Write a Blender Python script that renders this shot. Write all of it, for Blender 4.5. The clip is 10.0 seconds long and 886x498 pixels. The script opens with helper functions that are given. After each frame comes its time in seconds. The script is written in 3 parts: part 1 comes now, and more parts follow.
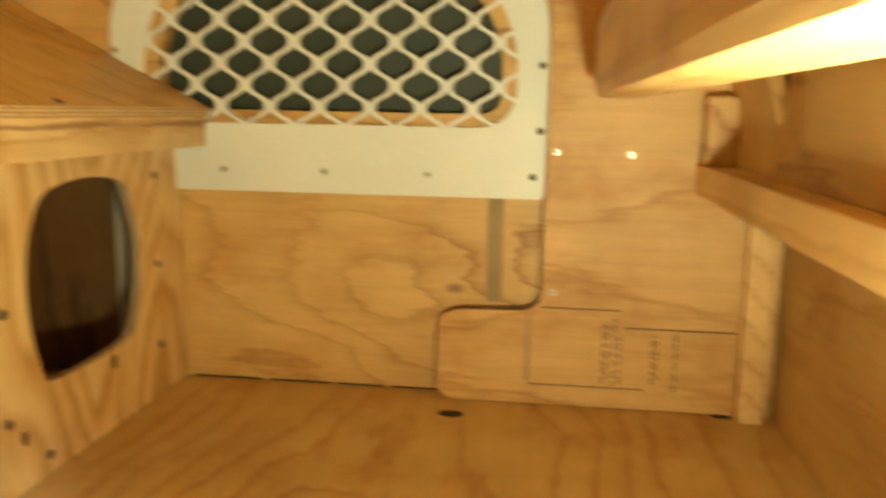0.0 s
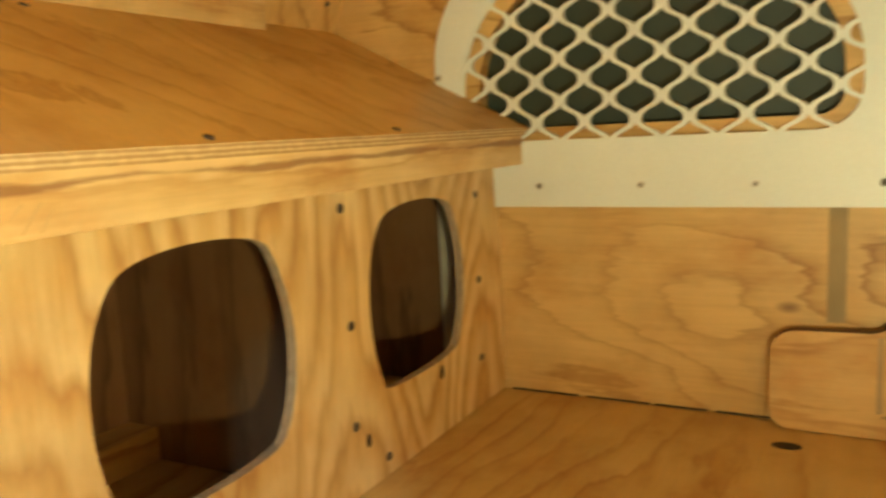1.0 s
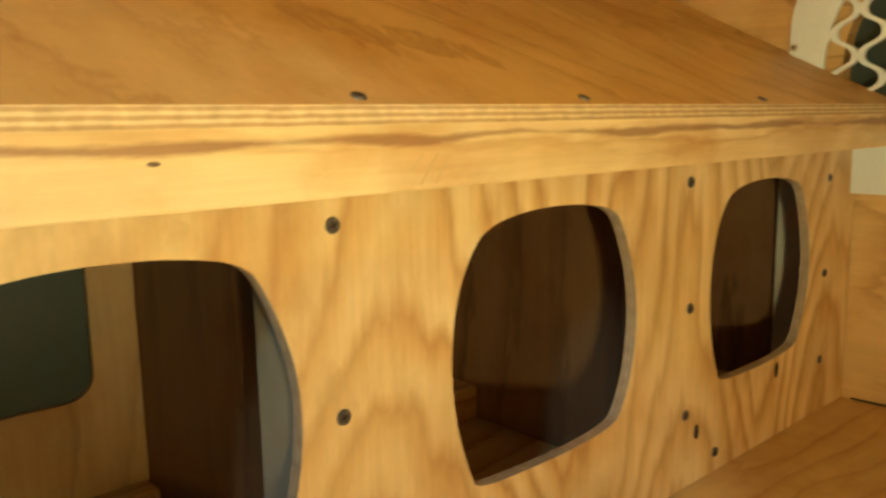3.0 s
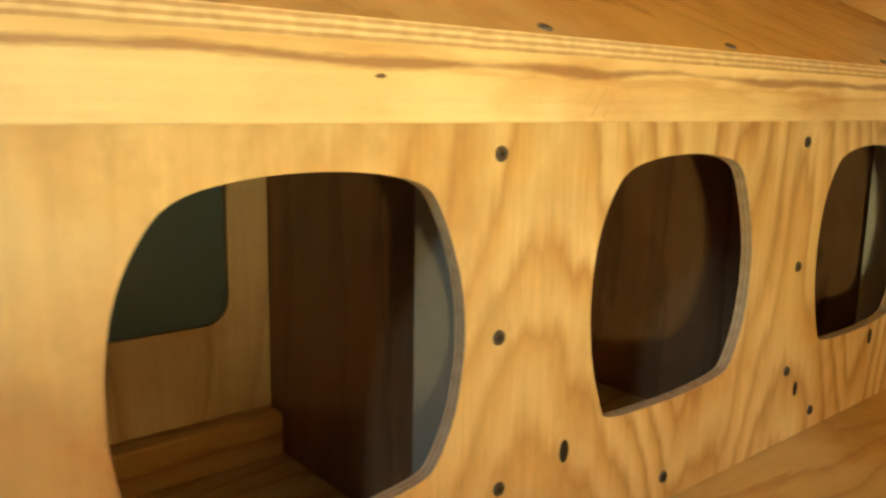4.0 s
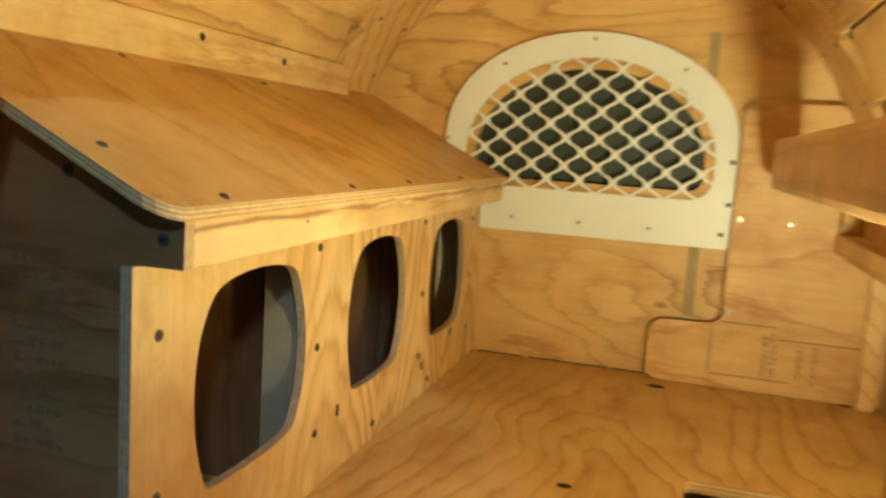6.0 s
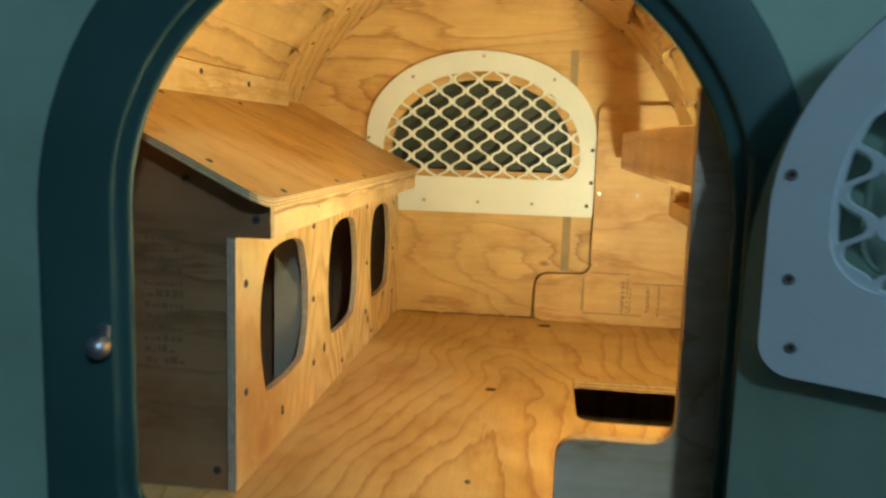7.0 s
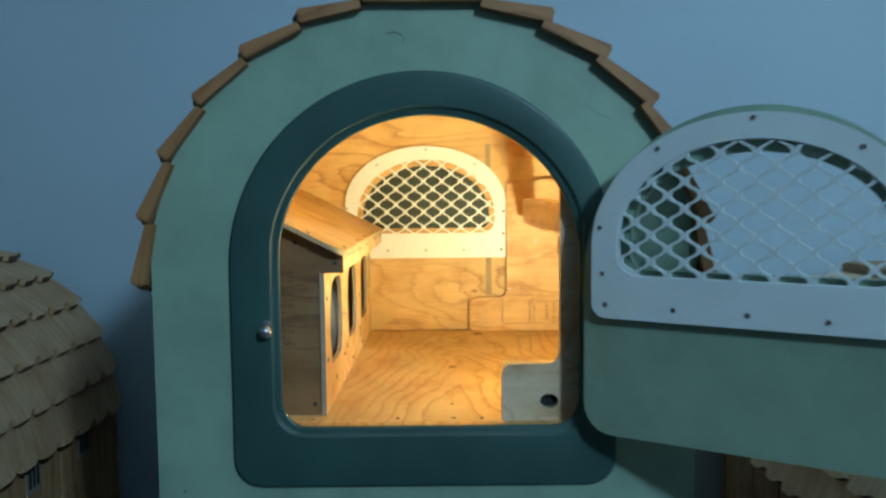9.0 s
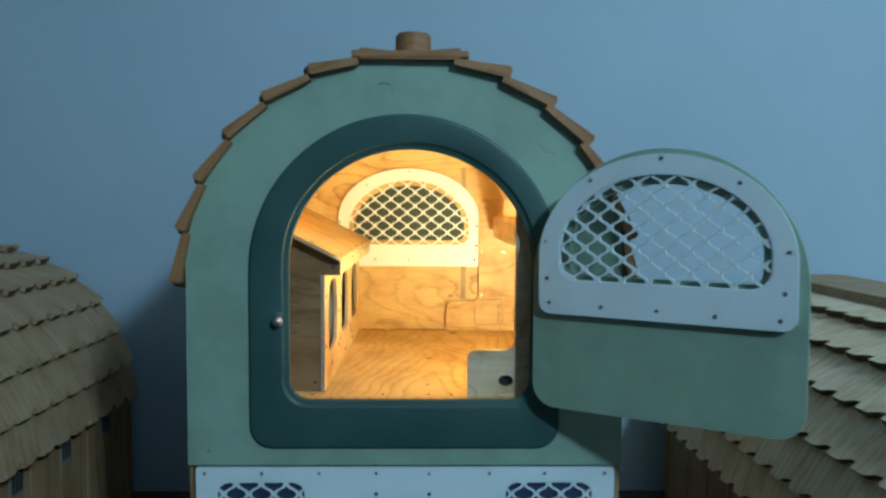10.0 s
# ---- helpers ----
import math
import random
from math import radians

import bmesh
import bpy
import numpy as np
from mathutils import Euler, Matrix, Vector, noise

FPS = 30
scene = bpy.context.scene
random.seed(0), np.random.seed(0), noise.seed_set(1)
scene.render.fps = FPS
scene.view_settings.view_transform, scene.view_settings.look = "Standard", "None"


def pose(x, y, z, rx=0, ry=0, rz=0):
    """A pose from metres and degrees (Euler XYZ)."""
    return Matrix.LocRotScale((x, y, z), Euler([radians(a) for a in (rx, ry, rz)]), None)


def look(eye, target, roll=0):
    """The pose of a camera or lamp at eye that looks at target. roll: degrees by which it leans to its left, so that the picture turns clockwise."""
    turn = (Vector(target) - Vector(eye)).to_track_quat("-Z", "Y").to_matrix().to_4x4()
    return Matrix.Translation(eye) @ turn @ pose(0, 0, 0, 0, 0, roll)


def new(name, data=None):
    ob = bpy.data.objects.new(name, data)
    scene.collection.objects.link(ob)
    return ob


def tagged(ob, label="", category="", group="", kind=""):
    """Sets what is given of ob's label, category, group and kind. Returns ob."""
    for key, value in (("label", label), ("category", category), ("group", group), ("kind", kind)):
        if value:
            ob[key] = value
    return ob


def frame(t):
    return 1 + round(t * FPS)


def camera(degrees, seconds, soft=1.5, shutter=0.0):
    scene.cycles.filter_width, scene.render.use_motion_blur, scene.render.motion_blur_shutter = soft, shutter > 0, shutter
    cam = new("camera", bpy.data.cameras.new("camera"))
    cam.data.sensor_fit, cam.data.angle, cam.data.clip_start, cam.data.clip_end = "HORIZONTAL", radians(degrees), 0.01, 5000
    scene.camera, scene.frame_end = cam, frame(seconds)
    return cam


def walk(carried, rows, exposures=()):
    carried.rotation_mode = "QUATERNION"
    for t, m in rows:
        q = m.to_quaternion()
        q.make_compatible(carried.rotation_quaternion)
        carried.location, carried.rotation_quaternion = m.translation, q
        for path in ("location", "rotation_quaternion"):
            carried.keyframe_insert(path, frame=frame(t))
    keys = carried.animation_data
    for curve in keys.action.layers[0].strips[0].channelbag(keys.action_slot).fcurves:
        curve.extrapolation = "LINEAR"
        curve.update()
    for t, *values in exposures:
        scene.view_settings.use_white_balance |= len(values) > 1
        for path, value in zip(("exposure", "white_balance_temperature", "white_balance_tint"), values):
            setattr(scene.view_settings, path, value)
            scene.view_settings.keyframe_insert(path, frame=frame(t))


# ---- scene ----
cam = camera(57.8, 10.0, 2.5, 0.6)
PATH = [
    (0, (0.225, 0.183, 0.829), (-0.02, 2.139, 0.491), 1.0),
    (0.5, (0.216, 0.185, 0.828), (-0.447, 2.052, 0.557), -1.4),
    (1, (0.204, 0.189, 0.829), (-0.735, 1.93, 0.537), -2.8),
    (1.5, (0.19, 0.193, 0.826), (-0.944, 1.811, 0.522), -3.4),
    (2, (0.183, 0.192, 0.826), (-1.111, 1.687, 0.526), -3.0),
    (3.5, (0.14, 0.151, 0.811), (-1.364, 1.425, 0.472), 0.0),
    (4, (0.133, 0.112, 0.8), (-1.378, 1.371, 0.437), 1.0),
    (4.5, (0.151, 0.054, 0.802), (-1.289, 1.389, 0.42), 1.5),
    (5, (0.18, -0.011, 0.828), (-1.071, 1.498, 0.431), 3.7),
    (5.5, (0.176, -0.116, 0.851), (-0.779, 1.616, 0.556), 5.6),
    (6, (0.157, -0.26, 0.872), (-0.402, 1.643, 0.613), 3.7),
    (6.2, (0.146, -0.321, 0.877), (-0.31, 1.61, 0.626), 3.4),
    (7.3, (0.124, -0.65, 0.896), (-0.085, 1.32, 0.619), 1.2),
    (7.5, (0.118, -0.708, 0.907), (-0.088, 1.262, 0.632), 0.7),
    (8, (0.113, -0.846, 0.909), (-0.047, 1.138, 0.714), -0.0),
    (8.5, (0.086, -1.024, 0.916), (0.001, 0.968, 0.753), -0.4),
    (9, (0.06, -1.207, 0.924), (0.057, 0.788, 0.783), -0.6),
    (9.5, (0.057, -1.352, 0.931), (0.104, 0.643, 0.802), -0.3),
    (10, (0.071, -1.517, 0.936), (0.108, 0.479, 0.827), 0.3),
]
walk(cam, [(t, look(eye, target, roll)) for t, eye, target, roll in PATH],
     [(0.0, -0.06, 6450, 10), (0.5, -0.18, 6400, 10), (2.0, -0.24, 6450, 10), (3.5, -0.37, 6450, 10), (4.5, -0.05, 6350, 10), (5.5, -0.10, 6350, 10), (6.2, -0.10, 6300, 10),
      (7.4, 0.24, 6000, 10), (8.0, 0.46, 6050, 10), (9.0, 0.74, 6150, 10), (10.0, 0.94, 6300, 10)])

# ---- world, lights ----
world = bpy.data.worlds.new("world")
world.use_nodes = True
scene.world = world
_bg = world.node_tree.nodes["Background"]
_sky = world.node_tree.nodes.new("ShaderNodeTexSky")
_sky.sky_type, _sky.sun_disc = "NISHITA", False
_sky.sun_elevation, _sky.sun_rotation = radians(25), radians(120)
world.node_tree.links.new(_sky.outputs[0], _bg.inputs[0])
_bg.inputs[1].default_value = 0.08
LED_POWER = 950.0         # emission of the warm lamp inside the front wall
LED_COLOR = (1.0, 0.945, 0.515)
WINDOW_POWER = 138.0       # daylight that enters by the room's window
WINDOW_COLOR = (0.50, 0.79, 1.0)


def window_light(at, target, w, h, power):
    d = bpy.data.lights.new("window_daylight", "AREA")
    d.shape, d.size, d.size_y, d.energy, d.color = "RECTANGLE", w, h, power, WINDOW_COLOR
    ob = new("window_daylight", d)
    ob.matrix_world = look(at, target)
    return ob


# ---- materials ----
def nodes_of(name):
    m = bpy.data.materials.new(name)
    m.use_nodes = True
    nt = m.node_tree
    return m, nt, nt.nodes["Principled BSDF"]


def link(nt, a, b):
    nt.links.new(a, b)


def ramp(nt, fac, stops):
    r = nt.nodes.new("ShaderNodeValToRGB")
    el = r.color_ramp.elements
    while len(el) < len(stops):
        el.new(0.5)
    for e, (p, c) in zip(el, stops):
        e.position, e.color = p, (*c, 1)
    link(nt, fac, r.inputs[0])
    return r.outputs[0]


def math_node(nt, op, a, b=None):
    n = nt.nodes.new("ShaderNodeMath")
    n.operation = op
    for i, v in enumerate((a, b)):
        if v is None:
            continue
        if isinstance(v, (int, float)):
            n.inputs[i].default_value = v
        else:
            link(nt, v, n.inputs[i])
    return n.outputs[0]


def mapping(nt, scale, loc=(0, 0, 0), random_shift=False):
    tc = nt.nodes.new("ShaderNodeTexCoord")
    mp = nt.nodes.new("ShaderNodeMapping")
    mp.inputs["Scale"].default_value, mp.inputs["Location"].default_value = scale, loc
    if random_shift:
        info = nt.nodes.new("ShaderNodeObjectInfo")
        add = nt.nodes.new("ShaderNodeVectorMath")
        add.operation = "MULTIPLY_ADD"
        comb = nt.nodes.new("ShaderNodeCombineXYZ")
        for i in range(3):
            link(nt, info.outputs["Random"], comb.inputs[i])
        link(nt, comb.outputs[0], add.inputs[0])
        add.inputs[1].default_value = (7.3, 5.1, 9.7)
        link(nt, tc.outputs["Object"], add.inputs[2])
        link(nt, add.outputs[0], mp.inputs[0])
    else:
        link(nt, tc.outputs["Object"], mp.inputs[0])
    return mp.outputs[0]


def noise_node(nt, vec, scale, detail=3, rough=0.5, distort=0.0):
    n = nt.nodes.new("ShaderNodeTexNoise")
    n.inputs["Scale"].default_value, n.inputs["Detail"].default_value = scale, detail
    n.inputs["Roughness"].default_value, n.inputs["Distortion"].default_value = rough, distort
    link(nt, vec, n.inputs["Vector"])
    return n.outputs[0]


def mix(nt, fac, a, b, mode="MIX"):
    n = nt.nodes.new("ShaderNodeMix")
    n.data_type, n.blend_type = "RGBA", mode
    for sock, v in ((n.inputs[0], fac), (n.inputs[6], a), (n.inputs[7], b)):
        if isinstance(v, (int, float)):
            sock.default_value = v
        elif isinstance(v, tuple):
            sock.default_value = (*v, 1)
        else:
            link(nt, v, sock)
    return n.outputs[2]


def bump(nt, bsdf, height, strength=0.2, distance=0.002):
    b = nt.nodes.new("ShaderNodeBump")
    b.inputs["Strength"].default_value, b.inputs["Distance"].default_value = strength, distance
    link(nt, height, b.inputs["Height"])
    link(nt, b.outputs[0], bsdf.inputs["Normal"])


def plywood(name, grain, light, mid, dark, rings=6.0, size=4.2, seed=0.0, stretch=0.28, shift=False, rough=0.48, knots=True, lines=18.0, soft=False, cath=None, calm_to=None):
    """Softwood veneer: growth lines that run along the grain and swing round in loops, fibres, blotches, a few knots."""
    m, nt, bsdf = nodes_of(name)
    ax = "xyz".index(grain)
    s = [1.0, 1.0, 1.0]
    s[ax] = stretch
    vec = mapping(nt, tuple(s), (seed, seed * 1.7, seed * 0.6), shift)
    field = noise_node(nt, vec, size, 2, 0.35, 0.4)
    sep = nt.nodes.new("ShaderNodeSeparateXYZ")
    link(nt, mapping(nt, (1, 1, 1), (seed, seed, seed), shift), sep.inputs[0])
    a, b = [sep.outputs[i] for i in range(3) if i != ax]
    across = math_node(nt, "MULTIPLY", math_node(nt, "ADD", a, b), lines)
    if cath:
        # plain-sawn figure: nested arches along the heart lines, straight lines between them
        across_axis, period, heart, per_m, along_m = cath
        pos = nt.nodes.new("ShaderNodeSeparateXYZ")
        link(nt, mapping(nt, (1, 1, 1)), pos.inputs[0])
        sway = math_node(nt, "MULTIPLY", noise_node(nt, mapping(nt, (1, 1, 1), (seed, 2, seed)), 3.0, 2), 0.09)
        u = math_node(nt, "ADD", math_node(nt, "ADD", pos.outputs["xyz".index(across_axis)], 10 * period - heart - 0.045), sway)
        u = math_node(nt, "PINGPONG", u, period / 2)
        r = math_node(nt, "SQRT", math_node(nt, "ADD", math_node(nt, "MULTIPLY", u, u), 0.0005))
        across = math_node(nt, "ADD", math_node(nt, "MULTIPLY", r, per_m), math_node(nt, "MULTIPLY", pos.outputs[ax], along_m))
    fine_wob = math_node(nt, "MULTIPLY", noise_node(nt, vec, size * 7, 2, 0.5), 0.35)
    jag = [110.0, 110.0, 110.0]
    jag[ax] = 16.0
    ragged = math_node(nt, "MULTIPLY", noise_node(nt, mapping(nt, tuple(jag), (seed, 3, seed), shift), 1.0, 2, 0.6), 0.55)
    phase = math_node(nt, "ADD", math_node(nt, "ADD", across, math_node(nt, "MULTIPLY", field, rings)), math_node(nt, "ADD", fine_wob, ragged))
    bands = math_node(nt, "FRACT", phase)
    if soft:
        tone = ramp(nt, bands, [(0.0, light), (0.22, light), (0.52, mid), (0.74, dark), (1.0, light)])
    else:
        tone = ramp(nt, bands, [(0.0, light), (0.55, light), (0.80, mid), (0.91, dark), (1.0, light)])
    calm = ramp(nt, noise_node(nt, mapping(nt, tuple(s), (seed * 2, 4, seed), shift), 5.0, 2, 0.5), [(0.32, (0.30,) * 3), (0.58, (1,) * 3)])
    if calm_to:
        way = nt.nodes.new("ShaderNodeSeparateXYZ")
        link(nt, mapping(nt, (1, 1, 1)), way.inputs[0])
        edge = math_node(nt, "ADD", way.outputs["xyz".index(calm_to[0])], math_node(nt, "MULTIPLY", noise_node(nt, mapping(nt, (1, 1, 1)), 7.0, 3), 0.10))
        keep = nt.nodes.new("ShaderNodeMapRange")
        keep.inputs[1].default_value, keep.inputs[2].default_value = calm_to[1] + 0.05, calm_to[2] + 0.05
        keep.inputs[3].default_value = 0.12
        link(nt, edge, keep.inputs[0])
        calm = mix(nt, 1.0, calm, keep.outputs[0], "MULTIPLY")
    tone = mix(nt, calm, tuple(0.6 * l + 0.4 * k for l, k in zip(light, mid)), tone)
    f = [260.0, 260.0, 260.0]
    f[ax] = 9.0
    fibre = noise_node(nt, mapping(nt, tuple(f), (seed, 0, seed), shift), 1.0, 4, 0.65)
    tone = mix(nt, 0.24, tone, ramp(nt, fibre, [(0.28, (0.60, 0.52, 0.42)), (0.62, (1, 1, 1))]), "MULTIPLY")
    g = [60.0, 60.0, 60.0]
    g[ax] = 5.0
    streak = noise_node(nt, mapping(nt, tuple(g), (seed * 1.3, 1, seed), shift), 1.0, 3, 0.6)
    tone = mix(nt, 0.20, tone, ramp(nt, streak, [(0.30, (0.72, 0.62, 0.50)), (0.60, (1.06, 1.04, 1.0))]), "MULTIPLY")
    patch = noise_node(nt, mapping(nt, (1, 1, 1), (seed * 3, 2, seed), shift), 8.0, 4, 0.6)
    tone = mix(nt, 0.6, tone, ramp(nt, patch, [(0.28, (0.74, 0.62, 0.46)), (0.60, (1.05, 1.04, 1.0))]), "MULTIPLY")
    blotch = noise_node(nt, mapping(nt, tuple(1.0 if i != ax else 0.6 for i in range(3)), (seed * 1.9, seed, 5), shift), 15.0, 5, 0.62)
    tone = mix(nt, 0.85, tone, ramp(nt, blotch, [(0.30, (0.80, 0.66, 0.48)), (0.50, (1, 1, 1)), (0.72, (1.06, 1.06, 1.04))]), "MULTIPLY")
    if knots:
        k = [6.0, 6.0, 6.0]
        k[ax] = 3.0
        v = nt.nodes.new("ShaderNodeTexVoronoi")
        v.inputs["Scale"].default_value = 1.0
        link(nt, mapping(nt, tuple(k), (seed * 2.3, seed, 1.4), shift), v.inputs["Vector"])
        tone = mix(nt, ramp(nt, v.outputs["Distance"], [(0.018, (1, 1, 1)), (0.045, (0, 0, 0))]), tone, (0.16, 0.07, 0.025))
    link(nt, tone, bsdf.inputs["Base Color"])
    link(nt, ramp(nt, fibre, [(0.2, (rough - 0.10,) * 3), (0.8, (rough + 0.14,) * 3)]), bsdf.inputs["Roughness"])
    bump(nt, bsdf, math_node(nt, "ADD", fibre, math_node(nt, "MULTIPLY", streak, 0.8)), 0.18, 0.0012)
    return m


def ply_edge(name, normal, pitch=0.0024, pale=(0.74, 0.56, 0.30), brown=(0.50, 0.32, 0.14)):
    """Cut edge of plywood: alternating pale and brown layers across the sheet."""
    m, nt, bsdf = nodes_of(name)
    vec = mapping(nt, (1, 1, 1))
    dot = nt.nodes.new("ShaderNodeVectorMath")
    dot.operation = "DOT_PRODUCT"
    link(nt, vec, dot.inputs[0])
    dot.inputs[1].default_value = Vector(normal).normalized()
    wob = noise_node(nt, vec, 60.0, 2)
    h = math_node(nt, "ADD", math_node(nt, "DIVIDE", dot.outputs["Value"], pitch * 2), math_node(nt, "MULTIPLY", wob, 0.35))
    stripe = ramp(nt, math_node(nt, "PINGPONG", h, 0.5), [(0.14, pale), (0.34, brown)])
    tone = mix(nt, 0.5, stripe, ramp(nt, noise_node(nt, vec, 170.0, 3), [(0.3, (0.5, 0.44, 0.38)), (0.7, (1, 1, 1))]), "MULTIPLY")
    link(nt, tone, bsdf.inputs["Base Color"])
    bsdf.inputs["Roughness"].default_value = 0.7
    bump(nt, bsdf, noise_node(nt, vec, 300.0, 2), 0.3, 0.001)
    return m


def painted(name, color, rough=0.5, wear=0.16, scale=9.0, relief=0.08):
    m, nt, bsdf = nodes_of(name)
    vec = mapping(nt, (1, 1, 1))
    big = noise_node(nt, vec, scale, 4, 0.6)
    dark = tuple(c * (1 - wear) for c in color)
    lite = tuple(min(1, c * (1 + wear * 0.5)) for c in color)
    tone = ramp(nt, big, [(0.3, dark), (0.7, lite)])
    fine = noise_node(nt, vec, 260.0, 3, 0.6)
    tone = mix(nt, 0.25, tone, ramp(nt, fine, [(0.3, (0.82, 0.82, 0.82)), (0.7, (1, 1, 1))]), "MULTIPLY")
    link(nt, tone, bsdf.inputs["Base Color"])
    link(nt, ramp(nt, big, [(0.3, (rough - 0.06,) * 3), (0.7, (rough + 0.08,) * 3)]), bsdf.inputs["Roughness"])
    bump(nt, bsdf, noise_node(nt, vec, 120.0, 3), relief, 0.001)
    return m


def metal(name, color, rough):
    m, nt, bsdf = nodes_of(name)
    vec = mapping(nt, (1, 1, 1))
    link(nt, ramp(nt, noise_node(nt, vec, 500.0, 2), [(0.3, tuple(c * 0.7 for c in color)), (0.7, color)]), bsdf.inputs["Base Color"])
    bsdf.inputs["Metallic"].default_value, bsdf.inputs["Roughness"].default_value = 0.9, rough
    return m


def plain(name, color, rough=0.8):
    m, nt, bsdf = nodes_of(name)
    vec = mapping(nt, (1, 1, 1))
    link(nt, ramp(nt, noise_node(nt, vec, 40.0, 3), [(0.3, tuple(c * 0.85 for c in color)), (0.7, color)]), bsdf.inputs["Base Color"])
    bsdf.inputs["Roughness"].default_value = rough
    return m


PL, PM, PD = (0.75, 0.525, 0.225), (0.62, 0.40, 0.15), (0.44, 0.245, 0.08)
M_FLOOR = plywood("ply_floor", "y", (0.63, 0.445, 0.185), (0.545, 0.35, 0.125), (0.43, 0.24, 0.077), 9.0, 4.2, 3.1, 0.5, cath=("x", 0.50, 0.10, 24.0, 4.0))
M_BACK = plywood("ply_back", "x", (0.73, 0.505, 0.215), (0.61, 0.395, 0.15), (0.44, 0.25, 0.08), 10, 5.4, 11.7, 0.40, lines=4)
M_PANEL = plywood("ply_panel", "z", (0.81, 0.625, 0.325), (0.72, 0.49, 0.205), (0.54, 0.315, 0.11), 7.0, 6.5, 5.3, 0.42, soft=True, cath=("y", 0.255, 0.40, 34.0, 15.0), calm_to=("y", 0.26, 0.37))
M_ROOF = plywood("ply_box_roof", "x", (0.69, 0.475, 0.192), (0.63, 0.415, 0.158), (0.48, 0.28, 0.091), 9, 5.0, 17.9, 0.2, knots=False, lines=10)
M_FASCIA = plywood("pine_fascia", "y", (0.79, 0.61, 0.325), (0.72, 0.52, 0.245), (0.58, 0.36, 0.14), 4, 7.0, 8.2, 0.12, lines=12)
M_VAULT = plywood("ply_vault", "y", PL, PM, PD, 6, 4.5, 21.4, shift=True)
M_RIB = plywood("ply_rib", "z", PL, PM, PD, 5, 5.0, 2.2, lines=30)
M_PLATE = plywood("ply_plate", "x", (0.68, 0.45, 0.19), (0.62, 0.39, 0.145), (0.52, 0.30, 0.10), 7, 4.6, 14.6, 0.4, lines=4)
M_RIGHT = plywood("ply_right_wall", "y", (0.58, 0.385, 0.15), (0.51, 0.32, 0.11), (0.39, 0.215, 0.07), 8, 4.2, 27.3, 0.35, lines=5)
M_WOOD = plywood("pine_board", "y", (0.60, 0.38, 0.15), (0.50, 0.29, 0.10), (0.36, 0.18, 0.05), 3, 6.0, 6.6, 0.15, lines=35)
# end board out of direct light: its shade is mixed into the brown
M_END_SHADED = plywood("ply_end_shaded", "x", (0.31, 0.17, 0.078), (0.255, 0.135, 0.058), (0.165, 0.083, 0.033), 8, 6.0, 9.4, 0.3, lines=6)
M_GUARD = plywood("ply_guard", "x", (0.74, 0.58, 0.40), (0.66, 0.49, 0.32), (0.52, 0.36, 0.21), 9, 8.0, 23.1, 0.45, lines=3)
# plywood inside the sleeping box; the shade in there is put into this dark colour
M_INNER_SHADED = plywood("ply_inner_shaded", "z", (0.25, 0.128, 0.055), (0.20, 0.098, 0.042), (0.13, 0.062, 0.024), 5, 4.5, 12.8, lines=24)
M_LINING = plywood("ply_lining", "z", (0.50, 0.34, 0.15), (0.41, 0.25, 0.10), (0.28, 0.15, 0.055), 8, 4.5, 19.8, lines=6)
M_SHINGLE = plywood("cedar_shingle", "x", (0.36, 0.175, 0.07), (0.29, 0.135, 0.05), (0.20, 0.085, 0.03), 3, 8.0, 4.4, 0.3, lines=40, shift=True, rough=0.6, knots=False)
M_SHINGLE_PALE = plywood("pine_shingle", "x", (0.84, 0.69, 0.49), (0.76, 0.60, 0.40), (0.62, 0.46, 0.28), 3, 8.0, 1.4, 0.3, lines=40, shift=True, rough=0.65, knots=False)
M_SHINGLE_TAN = plywood("tan_shingle", "x", (0.43, 0.30, 0.18), (0.375, 0.255, 0.15), (0.29, 0.19, 0.10), 3, 8.0, 1.4, 0.3, lines=40, shift=True, rough=0.65, knots=False)
M_ENDGRAIN = plain("shingle_end_grain", (0.10, 0.062, 0.035))
M_SIDE = plywood("ply_side_wall", "z", (0.36, 0.235, 0.12), (0.30, 0.185, 0.09), (0.20, 0.115, 0.05), 5, 4.5, 3.7, rough=0.6, lines=24)
DULL, DULL2 = (0.54, 0.42, 0.29), (0.42, 0.315, 0.205)
E_X, E_Y, E_Z = ply_edge("ply_edge_x", (1, 0, 0), 0.0015, DULL, DULL2), ply_edge("ply_edge_y", (0, 1, 0), 0.0018, (0.64, 0.49, 0.28), (0.50, 0.36, 0.19)), ply_edge("ply_edge_z", (0, 0, 1))
E_ROOF = ply_edge("ply_edge_roof", (0.5, 0, 1), 0.0013)
M_GREEN = painted("green_paint", (0.245, 0.355, 0.262), 0.45)
M_DARKGREEN = painted("dark_green_paint", (0.026, 0.076, 0.066), 0.5)
M_WHITE = painted("white_board", (0.80, 0.86, 0.86), 0.35, 0.05)
# the same white for boards outside, weaker light there put into the colour
M_WHITE_DIM = painted("white_board_dim", (0.66, 0.74, 0.745), 0.35, 0.05)
M_NAVY = painted("navy_sheet", (0.022, 0.040, 0.085), 0.5, 0.1)
M_RIM = painted("deep_green_edge_paint", (0.012, 0.042, 0.046), 0.5)
M_PANE = painted("dark_green_sheet", (0.040, 0.058, 0.047), 0.5, 0.1)
M_WALL = painted("blue_wall_paint", (0.355, 0.455, 0.515), 0.8, 0.05, 2.0, 0.15)
M_FARWALL = painted("dim_wall_paint", (0.58, 0.585, 0.59), 0.8, 0.05, 2.0, 0.15)
M_CEIL = painted("ceiling_paint", (0.76, 0.76, 0.76), 0.9, 0.05, 2.0)
